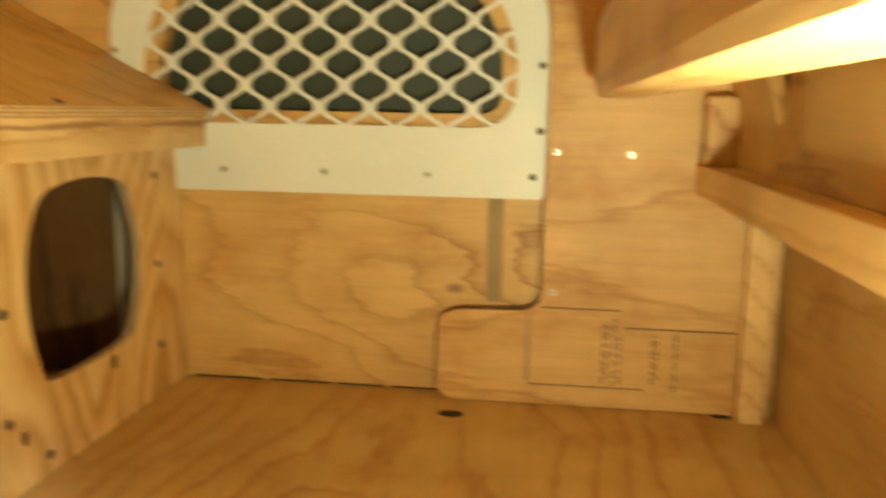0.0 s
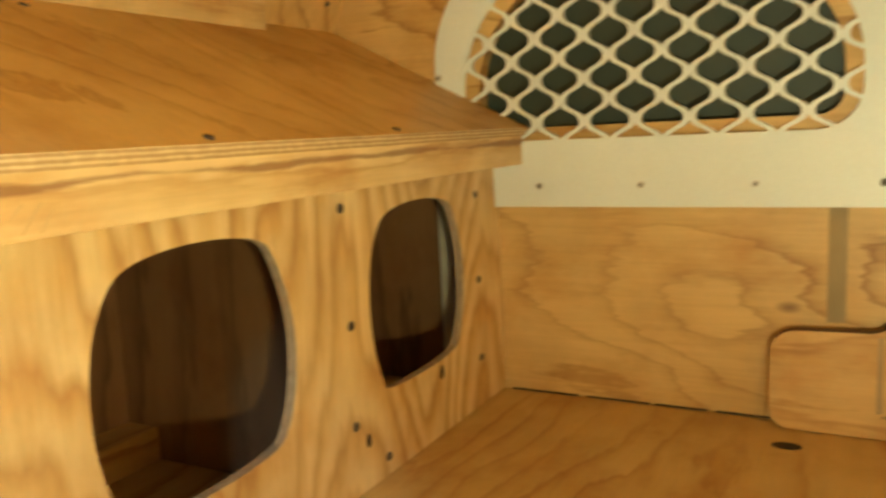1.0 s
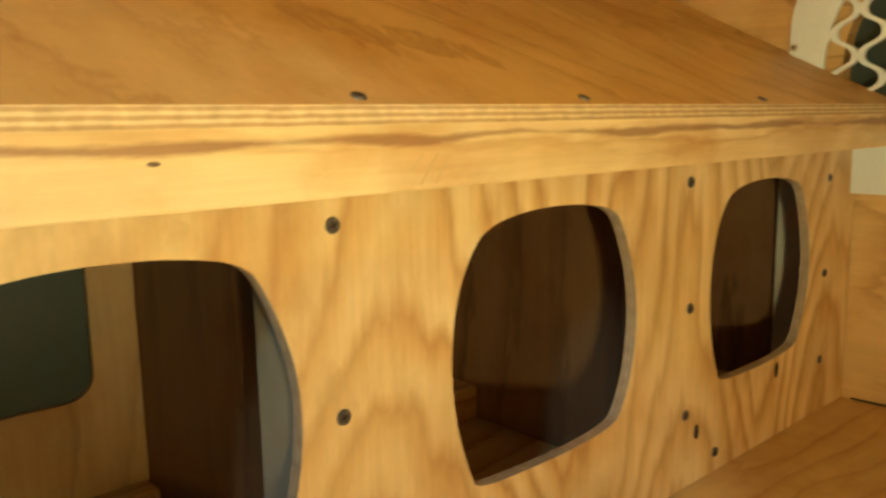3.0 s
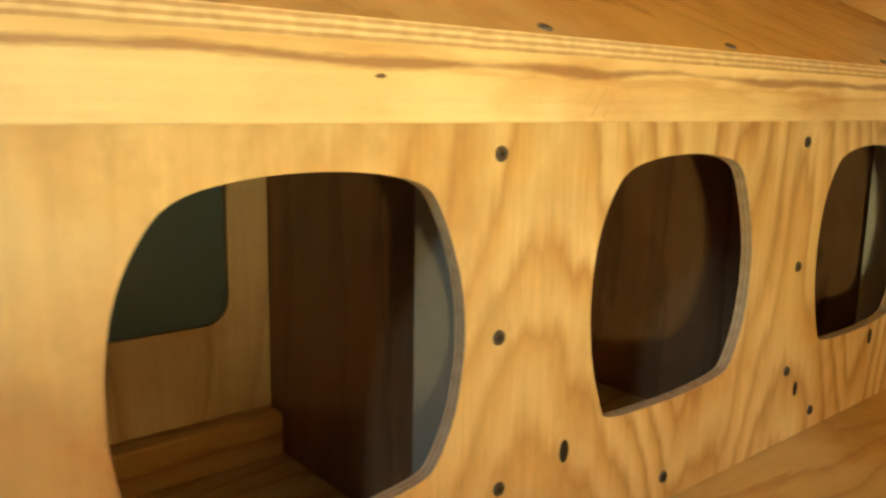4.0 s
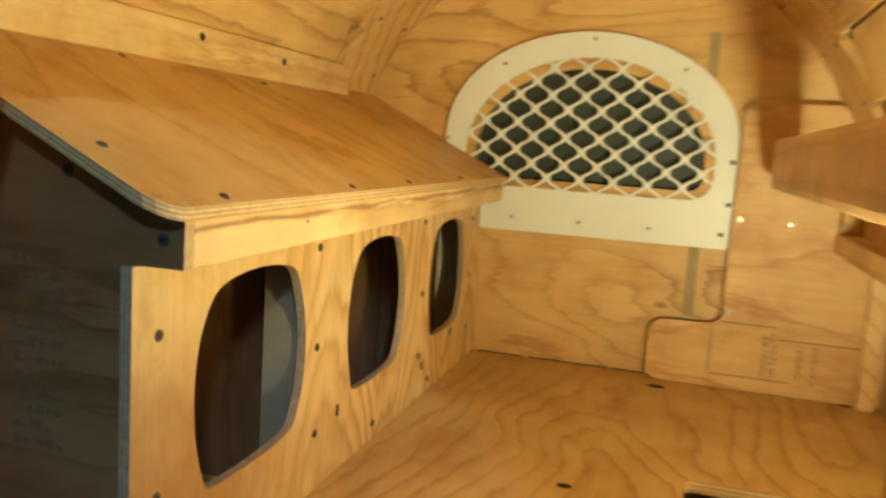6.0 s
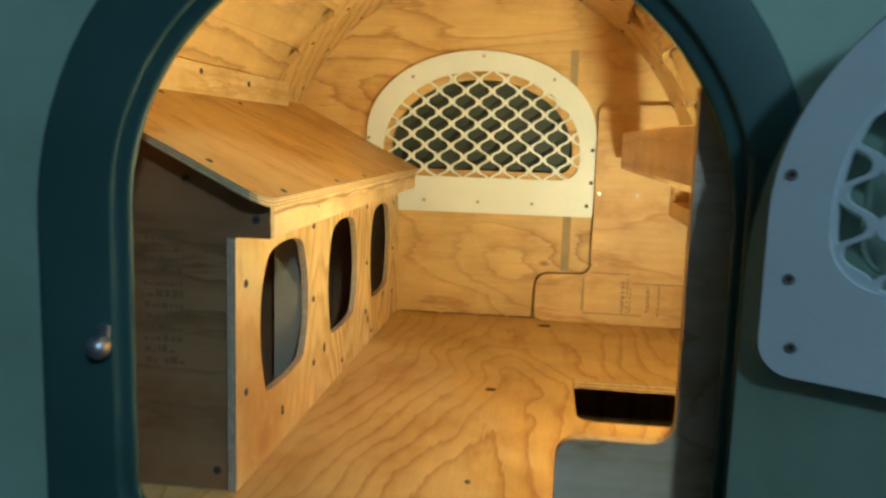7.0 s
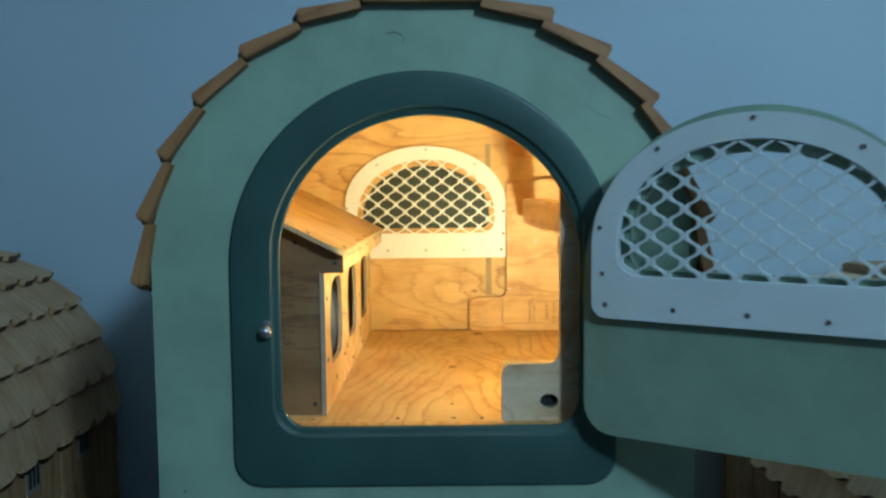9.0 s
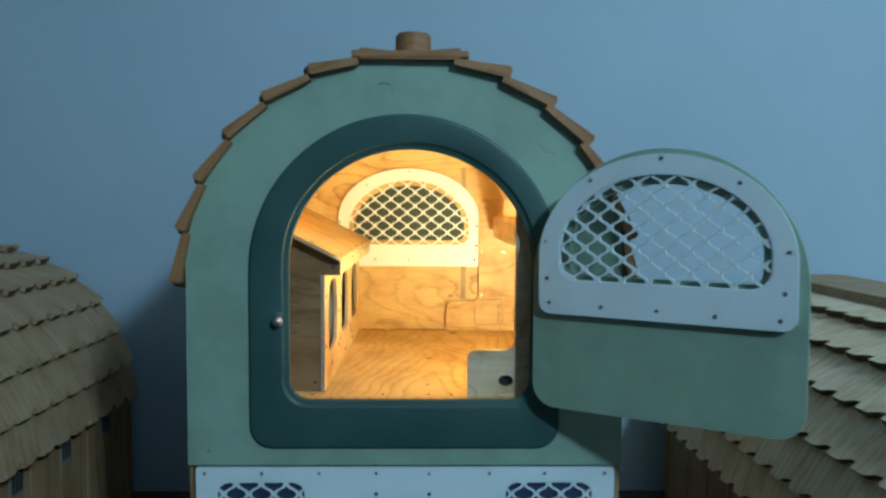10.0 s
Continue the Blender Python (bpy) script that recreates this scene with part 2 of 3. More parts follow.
M_CARPET = painted("grey_carpet", (0.06, 0.055, 0.05), 0.95, 0.2, 30.0, 0.5)
M_BEAM = plywood("pine_beam", "y", (0.80, 0.57, 0.27), (0.73, 0.49, 0.21), (0.60, 0.37, 0.14), 2, 6.0, 16.2, 0.12, knots=False, lines=30)
# cleat primer for the first cleat, with part shade painted in
M_CLEAT_SHADED = painted("primer_shaded", (0.40, 0.33, 0.22), 0.6)
M_VENT = painted("dull_vent_board", (0.22, 0.20, 0.16), 0.6)
# brighter copy of the cleat primer for the rear cleat, lamplight painted in
M_CLEAT_LIT = painted("primer_lit", (0.74, 0.67, 0.50), 0.6)
M_SCREW = metal("zinc_screw", (0.17, 0.155, 0.14), 0.6)
M_ZINC = metal("bright_zinc", (0.68, 0.67, 0.64), 0.38)
M_DARK = plain("dark_gap", (0.03, 0.018, 0.01))
M_CHROME = metal("chrome", (0.48, 0.48, 0.52), 0.34)
M_DARKEDGE = plain("sawn_brown_edge", (0.15, 0.075, 0.03))
M_INK = plain("stamp_ink", (0.15, 0.09, 0.045))
M_SCAR = plain("pine_scar", (0.60, 0.40, 0.175))
M_STAIN = plain("grey_stain", (0.40, 0.30, 0.16))
M_STAMP = plain("lumber_stamp", (0.16, 0.10, 0.05))
M_PRINT = plain("faint_print", (0.20, 0.112, 0.054))
M_FLAT_BLACK = plain("flat_black", (0.012, 0.016, 0.018), 0.6)
M_LED, _nt, _b = nodes_of("led_diffuser")
_b.inputs["Base Color"].default_value = (0.9, 0.9, 0.85, 1)
_b.inputs["Emission Color"].default_value = (*LED_COLOR, 1)
_b.inputs["Emission Strength"].default_value = LED_POWER

# an old orange-brown stain deepened by painted-in shade, with a ragged rim, and small burl flecks, on the plain end of
# the entrance board
_nt = M_PANEL.node_tree
_bs = _nt.nodes["Principled BSDF"]
_old = _bs.inputs["Base Color"].links[0].from_socket
_near = _nt.nodes.new("ShaderNodeVectorMath")
_near.operation = "DISTANCE"
link(_nt, mapping(_nt, (0.0, 1.0, 1.0)), _near.inputs[0])
_near.inputs[1].default_value = (0.0, 0.20, 0.615)
_rim = math_node(_nt, "ADD", _near.outputs["Value"], math_node(_nt, "MULTIPLY", noise_node(_nt, mapping(_nt, (1, 1, 1), (4, 4, 4)), 16.0, 4, 0.6), 0.11))
_old = mix(_nt, ramp(_nt, _rim, [(0.105, (0.85,) * 3), (0.175, (0, 0, 0))]), _old, (0.60, 0.44, 0.29), "MULTIPLY")
_fleck = noise_node(_nt, mapping(_nt, (1.0, 1.6, 1.0), (9, 2, 6)), 21.0, 4, 0.65)
_end = math_node(_nt, "LESS_THAN", _near.outputs["Value"], 0.20)
_old = mix(_nt, math_node(_nt, "MULTIPLY", ramp(_nt, _fleck, [(0.52, (0, 0, 0)), (0.68, (0.7,) * 3)]), _end), _old, (0.56, 0.38, 0.165))
link(_nt, _old, _bs.inputs["Base Color"])

# a dark bark streak along the pine fascia
_nt = M_FASCIA.node_tree
_bs = _nt.nodes["Principled BSDF"]
_old = _bs.inputs["Base Color"].links[0].from_socket
_sep = _nt.nodes.new("ShaderNodeSeparateXYZ")
link(_nt, mapping(_nt, (1, 1, 1)), _sep.inputs[0])
_wav = noise_node(_nt, mapping(_nt, (0.0, 11.0, 0.0), (0, 3.3, 0)), 1.0, 2)
_d = math_node(_nt, "ABSOLUTE", math_node(_nt, "SUBTRACT", math_node(_nt, "ADD", _sep.outputs[2], math_node(_nt, "MULTIPLY", _wav, 0.009)), 0.8185))
_wid = math_node(_nt, "MULTIPLY", ramp(_nt, noise_node(_nt, mapping(_nt, (0.0, 9.0, 0.0), (0, 1.2, 0)), 1.0, 3), [(0.32, (0.25,) * 3), (0.64, (1, 1, 1))]), 0.0040)
_rag = math_node(_nt, "MULTIPLY", noise_node(_nt, mapping(_nt, (400.0, 60.0, 400.0)), 1.0, 4, 0.7), 0.0034)
_in = math_node(_nt, "SUBTRACT", math_node(_nt, "ADD", _wid, 0.0004), math_node(_nt, "ADD", _d, _rag))
_fac = ramp(_nt, math_node(_nt, "ADD", math_node(_nt, "MULTIPLY", _in, 500.0), 0.6), [(0.0, (0, 0, 0)), (1.0, (0.8, 0.8, 0.8))])
link(_nt, mix(_nt, _fac, _old, (0.27, 0.125, 0.045)), _bs.inputs["Base Color"])

# ---- mesh helpers ----
AX = {"x": lambda u, v, d: (d, u, v), "y": lambda u, v, d: (u, d, v), "z": lambda u, v, d: (u, v, d)}


def sheet(outer, holes, plane, d0, d1):
    """A sheet of material cut to an outline, with holes through it; faces of the cut edge take material slot 1."""
    bm = bmesh.new()
    f = AX[plane]
    edges = []
    for loop in (outer, *holes):
        vs = [bm.verts.new(f(u, v, d0)) for u, v in loop]
        edges += [bm.edges.new((vs[i], vs[(i + 1) % len(vs)])) for i in range(len(vs))]
    bmesh.ops.triangle_fill(bm, use_beauty=True, use_dissolve=False, edges=edges)
    ext = bmesh.ops.extrude_face_region(bm, geom=bm.faces[:])
    off = Vector(f(0, 0, d1 - d0))
    bmesh.ops.translate(bm, verts=[g for g in ext["geom"] if isinstance(g, bmesh.types.BMVert)], vec=off)
    bmesh.ops.recalc_face_normals(bm, faces=bm.faces[:])
    i = "xyz".index(plane)
    for face in bm.faces:
        face.material_index = 0 if abs(face.normal[i]) > 0.7 else 1
    return bm


def box(x0, x1, y0, y1, z0, z1, bev=0.0, bm=None):
    b2 = bmesh.new()
    bmesh.ops.create_cube(b2, size=1)
    for v in b2.verts:
        v.co = ((x0 + x1) / 2 + v.co.x * (x1 - x0), (y0 + y1) / 2 + v.co.y * (y1 - y0), (z0 + z1) / 2 + v.co.z * (z1 - z0))
    if bev:
        bmesh.ops.bevel(b2, geom=b2.edges[:], offset=bev, segments=2, affect="EDGES", profile=0.6)
    return b2


def rod(a, b, r, n=16, r2=None, cap_bevel=0.0):
    """A round bar from a to b."""
    bm = bmesh.new()
    a, b = Vector(a), Vector(b)
    bmesh.ops.create_cone(bm, cap_ends=True, segments=n, radius1=r, radius2=r if r2 is None else r2, depth=(b - a).length)
    if cap_bevel:
        bmesh.ops.bevel(bm, geom=[e for e in bm.edges if len([g for g in e.link_faces if len(g.verts) > 4]) == 1], offset=cap_bevel, segments=2, affect="EDGES")
    m = Matrix.Translation((a + b) / 2) @ (b - a).to_track_quat("Z", "Y").to_matrix().to_4x4()
    bmesh.ops.transform(bm, matrix=m, verts=bm.verts[:])
    return bm


def mesh_from(bm, name, mats, smooth=False):
    me = bpy.data.meshes.new(name)
    bm.to_mesh(me)
    bm.free()
    for m in mats if isinstance(mats, (list, tuple)) else [mats]:
        me.materials.append(m)
    if smooth:
        for p in me.polygons:
            p.use_smooth = True
    return me


def part(name, bm, material, parent=None, label="", smooth=False):
    ob = new(name, mesh_from(bm, name, material, smooth))
    if parent:
        ob.parent = parent
    return tagged(ob, label)


def thing(name, label, category, group="", kind="", at=(0, 0, 0)):
    ob = new(name)
    ob.location = at
    return tagged(ob, label, category, group, kind)


def arc(cx, cz, rx, rz, a0, a1, n):
    return [(cx + rx * math.cos(radians(a0 + (a1 - a0) * i / n)), cz + rz * math.sin(radians(a0 + (a1 - a0) * i / n))) for i in range(n + 1)]


def arch(cx, hw, bottom, spring, top, r=0.0, n=40):
    """A doorway outline: straight sides, rounded lower corners, elliptic head."""
    pts = arc(cx, spring, hw, top - spring, 0, 180, n)
    if r:
        pts += arc(cx - hw + r, bottom + r, r, r, 180, 270, 6) + arc(cx + hw - r, bottom + r, r, r, 270, 360, 6)
    else:
        pts += [(cx - hw, bottom), (cx + hw, bottom)]
    return pts


def rounded(x0, x1, z0, z1, r, n=6):
    rs = r if isinstance(r, tuple) else (r,) * 4
    return (arc(x1 - rs[0], z1 - rs[0], rs[0], rs[0], 0, 90, n) + arc(x0 + rs[1], z1 - rs[1], rs[1], rs[1], 90, 180, n)
            + arc(x0 + rs[2], z0 + rs[2], rs[2], rs[2], 180, 270, n) + arc(x1 - rs[3], z0 + rs[3], rs[3], rs[3], 270, 360, n))


def chaikin(pts, times=2):
    for _ in range(times):
        out = []
        for i, p in enumerate(pts):
            q = pts[(i + 1) % len(pts)]
            out += [(p[0] * 0.75 + q[0] * 0.25, p[1] * 0.75 + q[1] * 0.25), (p[0] * 0.25 + q[0] * 0.75, p[1] * 0.25 + q[1] * 0.75)]
        pts = out
    return pts


def inside(pt, poly):
    x, y = pt
    hit = False
    for i in range(len(poly)):
        (x1, y1), (x2, y2) = poly[i], poly[i - 1]
        if (y1 > y) != (y2 > y) and x < (x2 - x1) * (y - y1) / (y2 - y1) + x1:
            hit = not hit
    return hit


_sb = rod((0, 0, -0.0006), (0, 0, 0.0010), 0.0042, 14, 0.0036)
SCREW_MESH = mesh_from(_sb, "screw", M_SCREW)
_sb = bmesh.new()
for _w in (Matrix.Rotation(0.4, 4, "Z"), Matrix.Rotation(0.4 + math.pi / 2, 4, "Z")):
    _c = box(-0.0021, 0.0021, -0.0005, 0.0005, 0.0008, 0.00115)
    bmesh.ops.transform(_c, matrix=_w, verts=_c.verts[:])
    _me = bpy.data.meshes.new("tmp")
    _c.to_mesh(_me)
    _c.free()
    _sb.from_mesh(_me)
    bpy.data.meshes.remove(_me)
SLOT_MESH = mesh_from(_sb, "screw_slot", M_DARK)


BRIGHT_MESH = SCREW_MESH.copy()
BRIGHT_MESH.materials[0] = M_ZINC


def screw(parent, at, normal, scale=1.0, bright=False):
    """A screw head set into a face; its driver cross is a piece of its own."""
    s = new("screw", BRIGHT_MESH if bright else SCREW_MESH)
    s.parent = parent
    rot = Vector(normal).to_track_quat("Z", "Y").to_matrix().to_4x4()
    s.matrix_local = Matrix.Translation(at) @ rot @ Matrix.Diagonal((scale, scale, 1, 1))
    c = new("slot", SLOT_MESH)
    c.parent = s
    return s


def clipped(poly, hull):
    """The part of poly inside the convex outline hull, which runs anticlockwise."""
    out = poly
    for i in range(len(hull)):
        (ax, az), (bx, bz) = hull[i], hull[(i + 1) % len(hull)]
        if abs(ax - bx) + abs(az - bz) < 1e-7:
            continue
        src, out = out, []
        for k in range(len(src)):
            p, q = src[k - 1], src[k]
            sp = (bx - ax) * (p[1] - az) - (bz - az) * (p[0] - ax)
            sq = (bx - ax) * (q[1] - az) - (bz - az) * (q[0] - ax)
            if sp * sq < 0:
                t = sp / (sp - sq)
                out.append((p[0] + (q[0] - p[0]) * t, p[1] + (q[1] - p[1]) * t))
            if sq >= 0:
                out.append(q)
        if len(out) < 3:
            return []
    return out


def lattice(window, f, d0, d1, cx, cz, W=0.0495, Hh=0.041):
    """A screen of cut-out ogee cells; (cx, cz) is one of the knots between them."""
    mx = sum(p[0] for p in window) / len(window)
    mz = (max(p[1] for p in window) + min(p[1] for p in window)) / 2
    hull = grown(window, mx, mz, 0.985)
    w, h = W / 2 - 0.0056, Hh / 2 - 0.0010
    side = [(w * 0.5 * (1 + math.cos(math.pi * (i / 12 - 0.34 * math.sin(2 * math.pi * i / 12) / (2 * math.pi)))), h * i / 12) for i in range(13)]
    cell = side[:-1] + [(0, h)] + [(-x, z) for x, z in side[-2:0:-1]] + [(-x, -z) for x, z in side[:-1]] + [(0, -h)] + [(x, -z) for x, z in side[-2:0:-1]]
    holes = []
    for r in range(-14, 15):
        for k in range(-12, 13):
            ox, oz = cx + (k + (0.5 if r % 2 else 0.0)) * W, cz + Hh / 2 + r * Hh / 2
            c = clipped([(ox + x, oz + z) for x, z in cell], hull)
            pts = []
            for p in c:
                if not pts or math.hypot(p[0] - pts[-1][0], p[1] - pts[-1][1]) > 0.0004:
                    pts.append(p)
            if len(pts) > 2 and math.hypot(pts[0][0] - pts[-1][0], pts[0][1] - pts[-1][1]) < 0.0004:
                pts.pop()
            area = abs(sum(pts[i - 1][0] * pts[i][1] - pts[i][0] * pts[i - 1][1] for i in range(len(pts)))) / 2 if len(pts) > 2 else 0
            if area > 0.00003:
                holes.append(pts)
    return sheet(grown(window, mx, mz, 1.02), holes, "y", d0, d1)


def grown(poly, cx, cz, k):
    return [(cx + (x - cx) * k, cz + (z - cz) * k) for x, z in poly]


# ---- the room ----
RX0, RX1, RY0, RY1, RH = -5.5, 5.5, -4.6, 1.07, 4.5
floor = part("floor", box(RX0, RX1, RY0, RY1, -0.05, 0.0), M_CARPET)
tagged(floor, "grey carpet on the floor of the showroom", "floor", kind="structure")
ceiling = part("ceiling", box(RX0, RX1, RY0, RY1, RH, RH + 0.05), M_CEIL)
tagged(ceiling, "plain dim painted ceiling of the room", "ceiling", kind="structure")
w = part("wall_north", box(RX0, RX1, RY1, RY1 + 0.1, 0, RH), M_WALL)
tagged(w, "smooth pale blue painted wall behind the houses", "wall", kind="structure")
w = part("wall_west", box(RX0 - 0.1, RX0, RY0, RY1, 0, RH), M_FARWALL)
tagged(w, "dim grey painted side wall of the room", "wall", kind="structure")
w = part("wall_east", box(RX1, RX1 + 0.1, RY0, RY1, 0, RH), M_FARWALL)
tagged(w, "dim grey painted side wall of the room", "wall", kind="structure")
WIN = (2.4, 2.9, 3.45, 3.95)
w = part("wall_south", sheet([(RX0, 0), (RX1, 0), (RX1, RH), (RX0, RH)], [rounded(*WIN, 0.001, 1)], "y", RY0 - 0.1, RY0), [M_FARWALL, M_FARWALL])
tagged(w, "dim grey painted wall with a window opening", "wall", kind="structure")
window_light(((WIN[0] + WIN[1]) / 2, RY0 - 0.02, (WIN[2] + WIN[3]) / 2), ((WIN[0] + WIN[1]) / 2, 0, (WIN[2] + WIN[3]) / 2), WIN[1] - WIN[0], WIN[3] - WIN[2], WINDOW_POWER)

# ---- the cat house ----
CX, CZ, RO = 0.028, 0.797, 0.430        # outer vault: axis and radius
FL = 0.55                               # upper floor
XL, XR = -0.387, 0.443                  # inner faces of the side walls
YF, YB = 0.074, 0.957                   # inner faces of front and back walls
house = thing("cat_house", "arched green cat house, open front, lit plywood inside", "cat house")

FACET = 13.1                            # pitch of the shingle courses, degrees
GABLE = ([(CX + 0.429, 0.421), (CX + 0.429, CZ + 0.06)] + [(CX + 0.4345 * math.sin(radians(FACET * i)), CZ - 0.008 + 0.4345 * math.cos(radians(FACET * i))) for i in range(5, -6, -1)]
         + [(CX - 0.429, CZ + 0.06), (CX - 0.429, 0.421)])
front = part("front_panel", sheet(GABLE, [arch(0.036, 0.239, 0.549, 0.82, 1.05, 0.045)], "y", 0.050, 0.056), [M_GREEN, M_RIM], house, "light green painted front panel with an arched opening")
part("front_frame", sheet(arch(CX, 0.415, 0.421, CZ, 1.212), [arch(0.036, 0.262, 0.5460, 0.82, 1.0495, 0.01)], "y", 0.0562, YF), [M_WOOD, M_RIM], house)


def arch_loft(loops, n=40):
    """A moulding swept round an arch: each loop is (centre, half width, bottom, spring, top, corner radius, depth)."""
    bm = bmesh.new()
    rows = [[bm.verts.new((x, y, z)) for x, z in arch(cx, hw, bo, sp, to, r, n)] for cx, hw, bo, sp, to, r, y in loops]
    for p, q in zip(rows, rows[1:]):
        for i in range(len(p)):
            k = (i + 1) % len(p)
            if (p[i].co - p[k].co).length > 1e-6:
                bm.faces.new((p[i], p[k], q[k], q[i]))
    bmesh.ops.recalc_face_normals(bm, faces=bm.faces[:])
    return bm


# surround with eased edges, a routed lip and a rebate that the door closes into
def ring_out(d, y):
    return (0.026, 0.305 - d, 0.455 + d, 0.807, 1.112 - d, 0.045 - d * 0.5, y)


def ring_in(d, y):
    return (0.036, 0.2362 + d, 0.5518 - d, 0.82, 1.0435 + d, 0.042 + d * 0.7, y)


ring = part("door_surround", arch_loft([ring_out(0, 0.0502), ring_out(0, 0.0478), ring_out(0.0012, 0.0457), ring_out(0.0032, 0.0444), ring_out(0.006, 0.044),
            ring_in(0.0155, 0.044), ring_in(0.0142, 0.0443), ring_in(0.0128, 0.0455), ring_in(0.0120, 0.0478), ring_in(0.0085, 0.0490), ring_in(0.0035, 0.0496), ring_in(0.0012, 0.0503), ring_in(0.0, 0.0520), ring_in(0.0, 0.0558)]),
            M_DARKGREEN, house, "dark green painted arched surround with a routed lip", smooth=True)

# side walls, one with a small window
LW = rounded(0.165, 0.360, 0.643, 0.785, 0.018)
part("side_wall", sheet([(YF, 0.421), (YB + 0.02, 0.421), (YB + 0.02, CZ), (YF, CZ)], [LW], "x", XL - 0.013, XL), [M_INNER_SHADED, E_X], house)
part("side_wall", sheet([(YF, 0.421), (YB + 0.02, 0.421), (YB + 0.02, CZ), (YF, CZ)], [], "x", XR, XR + 0.013), [M_RIGHT, E_X], house)
part("window_sheet", sheet(rounded(0.1655, 0.3595, 0.6435, 0.7845, 0.018), [], "x", XL - 0.012, XL - 0.009), [M_PANE, M_PANE], house, "dark green sheet behind the side window")

# back wall with the arched window
CV = 0.012
BWIN = arch(CV, 0.170, 0.827, 0.868, 0.996, 0.02)
back = part("back_wall", sheet(arch(CX, 0.42, 0.421, CZ, 1.217), [BWIN], "y", YB, YB + 0.018), [M_BACK, M_WOOD], house)
part("window_sheet", sheet(arch(CV, 0.20, 0.80, 0.868, 1.03, 0.02), [], "y", YB + 0.019, YB + 0.022), [M_PANE, M_PANE], house, "dark green sheet behind the arched window")

# floor with a way down
HOLE = rounded(0.186, 0.365, 0.393, 0.566, (0.012, 0.012, 0.022, 0.03))
upper_floor = part("upper_floor", sheet([(XL, YF), (XR, YF), (XR, YB), (XL, YB)], [HOLE], "z", FL - 0.013, FL), [M_FLOOR, E_Z], house, "plywood floor with a way down to the storey below")
part("sill", box(-0.222, 0.294, 0.0562, YF, FL - 0.01, FL + 0.0025), M_WOOD, house)
for x, y in ((-0.161, 0.101), (0.073, 0.103), (-0.02, 0.102), (0.12, 0.1), (0.071, 0.191)):
    screw(upper_floor, (x, y, FL), (0, 0, 1), 0.8)

# vault: a rib by the back wall and lapped boards
RI, CVX, CVZ = 0.377, 0.012, 0.80
STEP = 13.3


def vault_board(a0, a1, y0, y1, r0, r1, t):
    bm = bmesh.new()
    vs = []
    for y in (y0, y1):
        for a, r in ((a0, r0), (a1, r1), (a1, r1 + t), (a0, r0 + t)):
            vs.append(bm.verts.new((CVX + r * math.sin(radians(a)), y, CVZ + r * math.cos(radians(a)))))
    for q in ((0, 1, 2, 3), (7, 6, 5, 4), (0, 4, 5, 1), (1, 5, 6, 2), (2, 6, 7, 3), (3, 7, 4, 0)):
        bm.faces.new([vs[i] for i in q])
    bmesh.ops.recalc_face_normals(bm, faces=bm.faces[:])
    bmesh.ops.bevel(bm, geom=bm.edges[:], offset=0.0012, segments=1, affect="EDGES")
    return bm


for side in (-1, 1):
    for k in range(7):
        a0, a1 = side * (STEP * k + (0.0 if k else 0.1)), side * (STEP * (k + 1) - 0.35)
        part("vault_board", vault_board(a0, a1, YF + 0.003, 0.785, RI + 0.012, RI - 0.002, 0.010), M_VAULT, house)
_rb = bmesh.new()
_prev = None
for i in range(-112, 113):
    a = i * 93 / 112
    frac = (abs(a) % STEP) / STEP
    gap = max(0.0, 0.032 * (0.5 - frac) / 0.5)
    s, c = math.sin(radians(a)), math.cos(radians(a))
    row = [_rb.verts.new((CVX + r * s, y, CVZ + r * c)) for r, y in ((RI, 0.7865 + gap), (RI, YB - 0.001), (RI + 0.012, 0.7865 + gap), (RI + 0.012, YB - 0.001))]
    if _prev:
        for p, q in ((0, 1), (1, 3), (3, 2), (2, 0)):
            _rb.faces.new((_prev[p], _prev[q], row[q], row[p]))
    _prev = row
bmesh.ops.recalc_face_normals(_rb, faces=_rb.faces[:])
rib = part("vault_rib", _rb, M_RIB, house)
for a in (-63, -50, -37, -24, -11, 14, 27, 41, 54, 66):
    for yy in (0.83, 0.93):
        s, c = math.sin(radians(a)), math.cos(radians(a))
        screw(rib, (CVX + (RI - 0.0005) * s, yy, CVZ + (RI - 0.0005) * c), (-s, 0, -c), 0.8)
strip = part("nailing_strip", box(-0.345, -0.314, 0.10, 0.815, 0.930, 0.973, 0.002), M_FASCIA, house, "pale pine strip along the edge of the vault")
screw(strip, (-0.3135, 0.450, 0.962), (1, 0, 0))
screw(strip, (-0.3135, 0.62, 0.957), (1, 0, 0))

# outer shingles, stained brown, lapped up the vault
def shingle_mesh(name, mat, length, width, t, notch, ease=0.0, deep=0.0):
    """One shingle: x runs down the slope, y along the eave, z out of the roof; its tail is cut in a wave."""
    bm = bmesh.new()
    prof = [(0, 0), (0, width), (length - notch, width), (length - notch * 0.9, width * 0.82), (length - notch * 0.5, width * 0.66), (length - notch * 0.08, width * 0.5), (length, width * 0.36), (length, 0.0)]
    top = [bm.verts.new((x, y, t * (0.45 + 0.55 * x / length))) for x, y in prof]
    low = [bm.verts.new((x, y, -deep)) for x, y in prof]
    bm.faces.new(top)
    bm.faces.new(low[::-1])
    n = len(prof)
    for i in range(n):
        bm.faces.new((low[i], low[(i + 1) % n], top[(i + 1) % n], top[i]))
    bmesh.ops.recalc_face_normals(bm, faces=bm.faces[:])
    if ease:
        bmesh.ops.bevel(bm, geom=[e for e in bm.edges if min(v.co.x for v in e.verts) > length - notch * 1.2], offset=ease, segments=2, affect="EDGES", clamp_overlap=True)
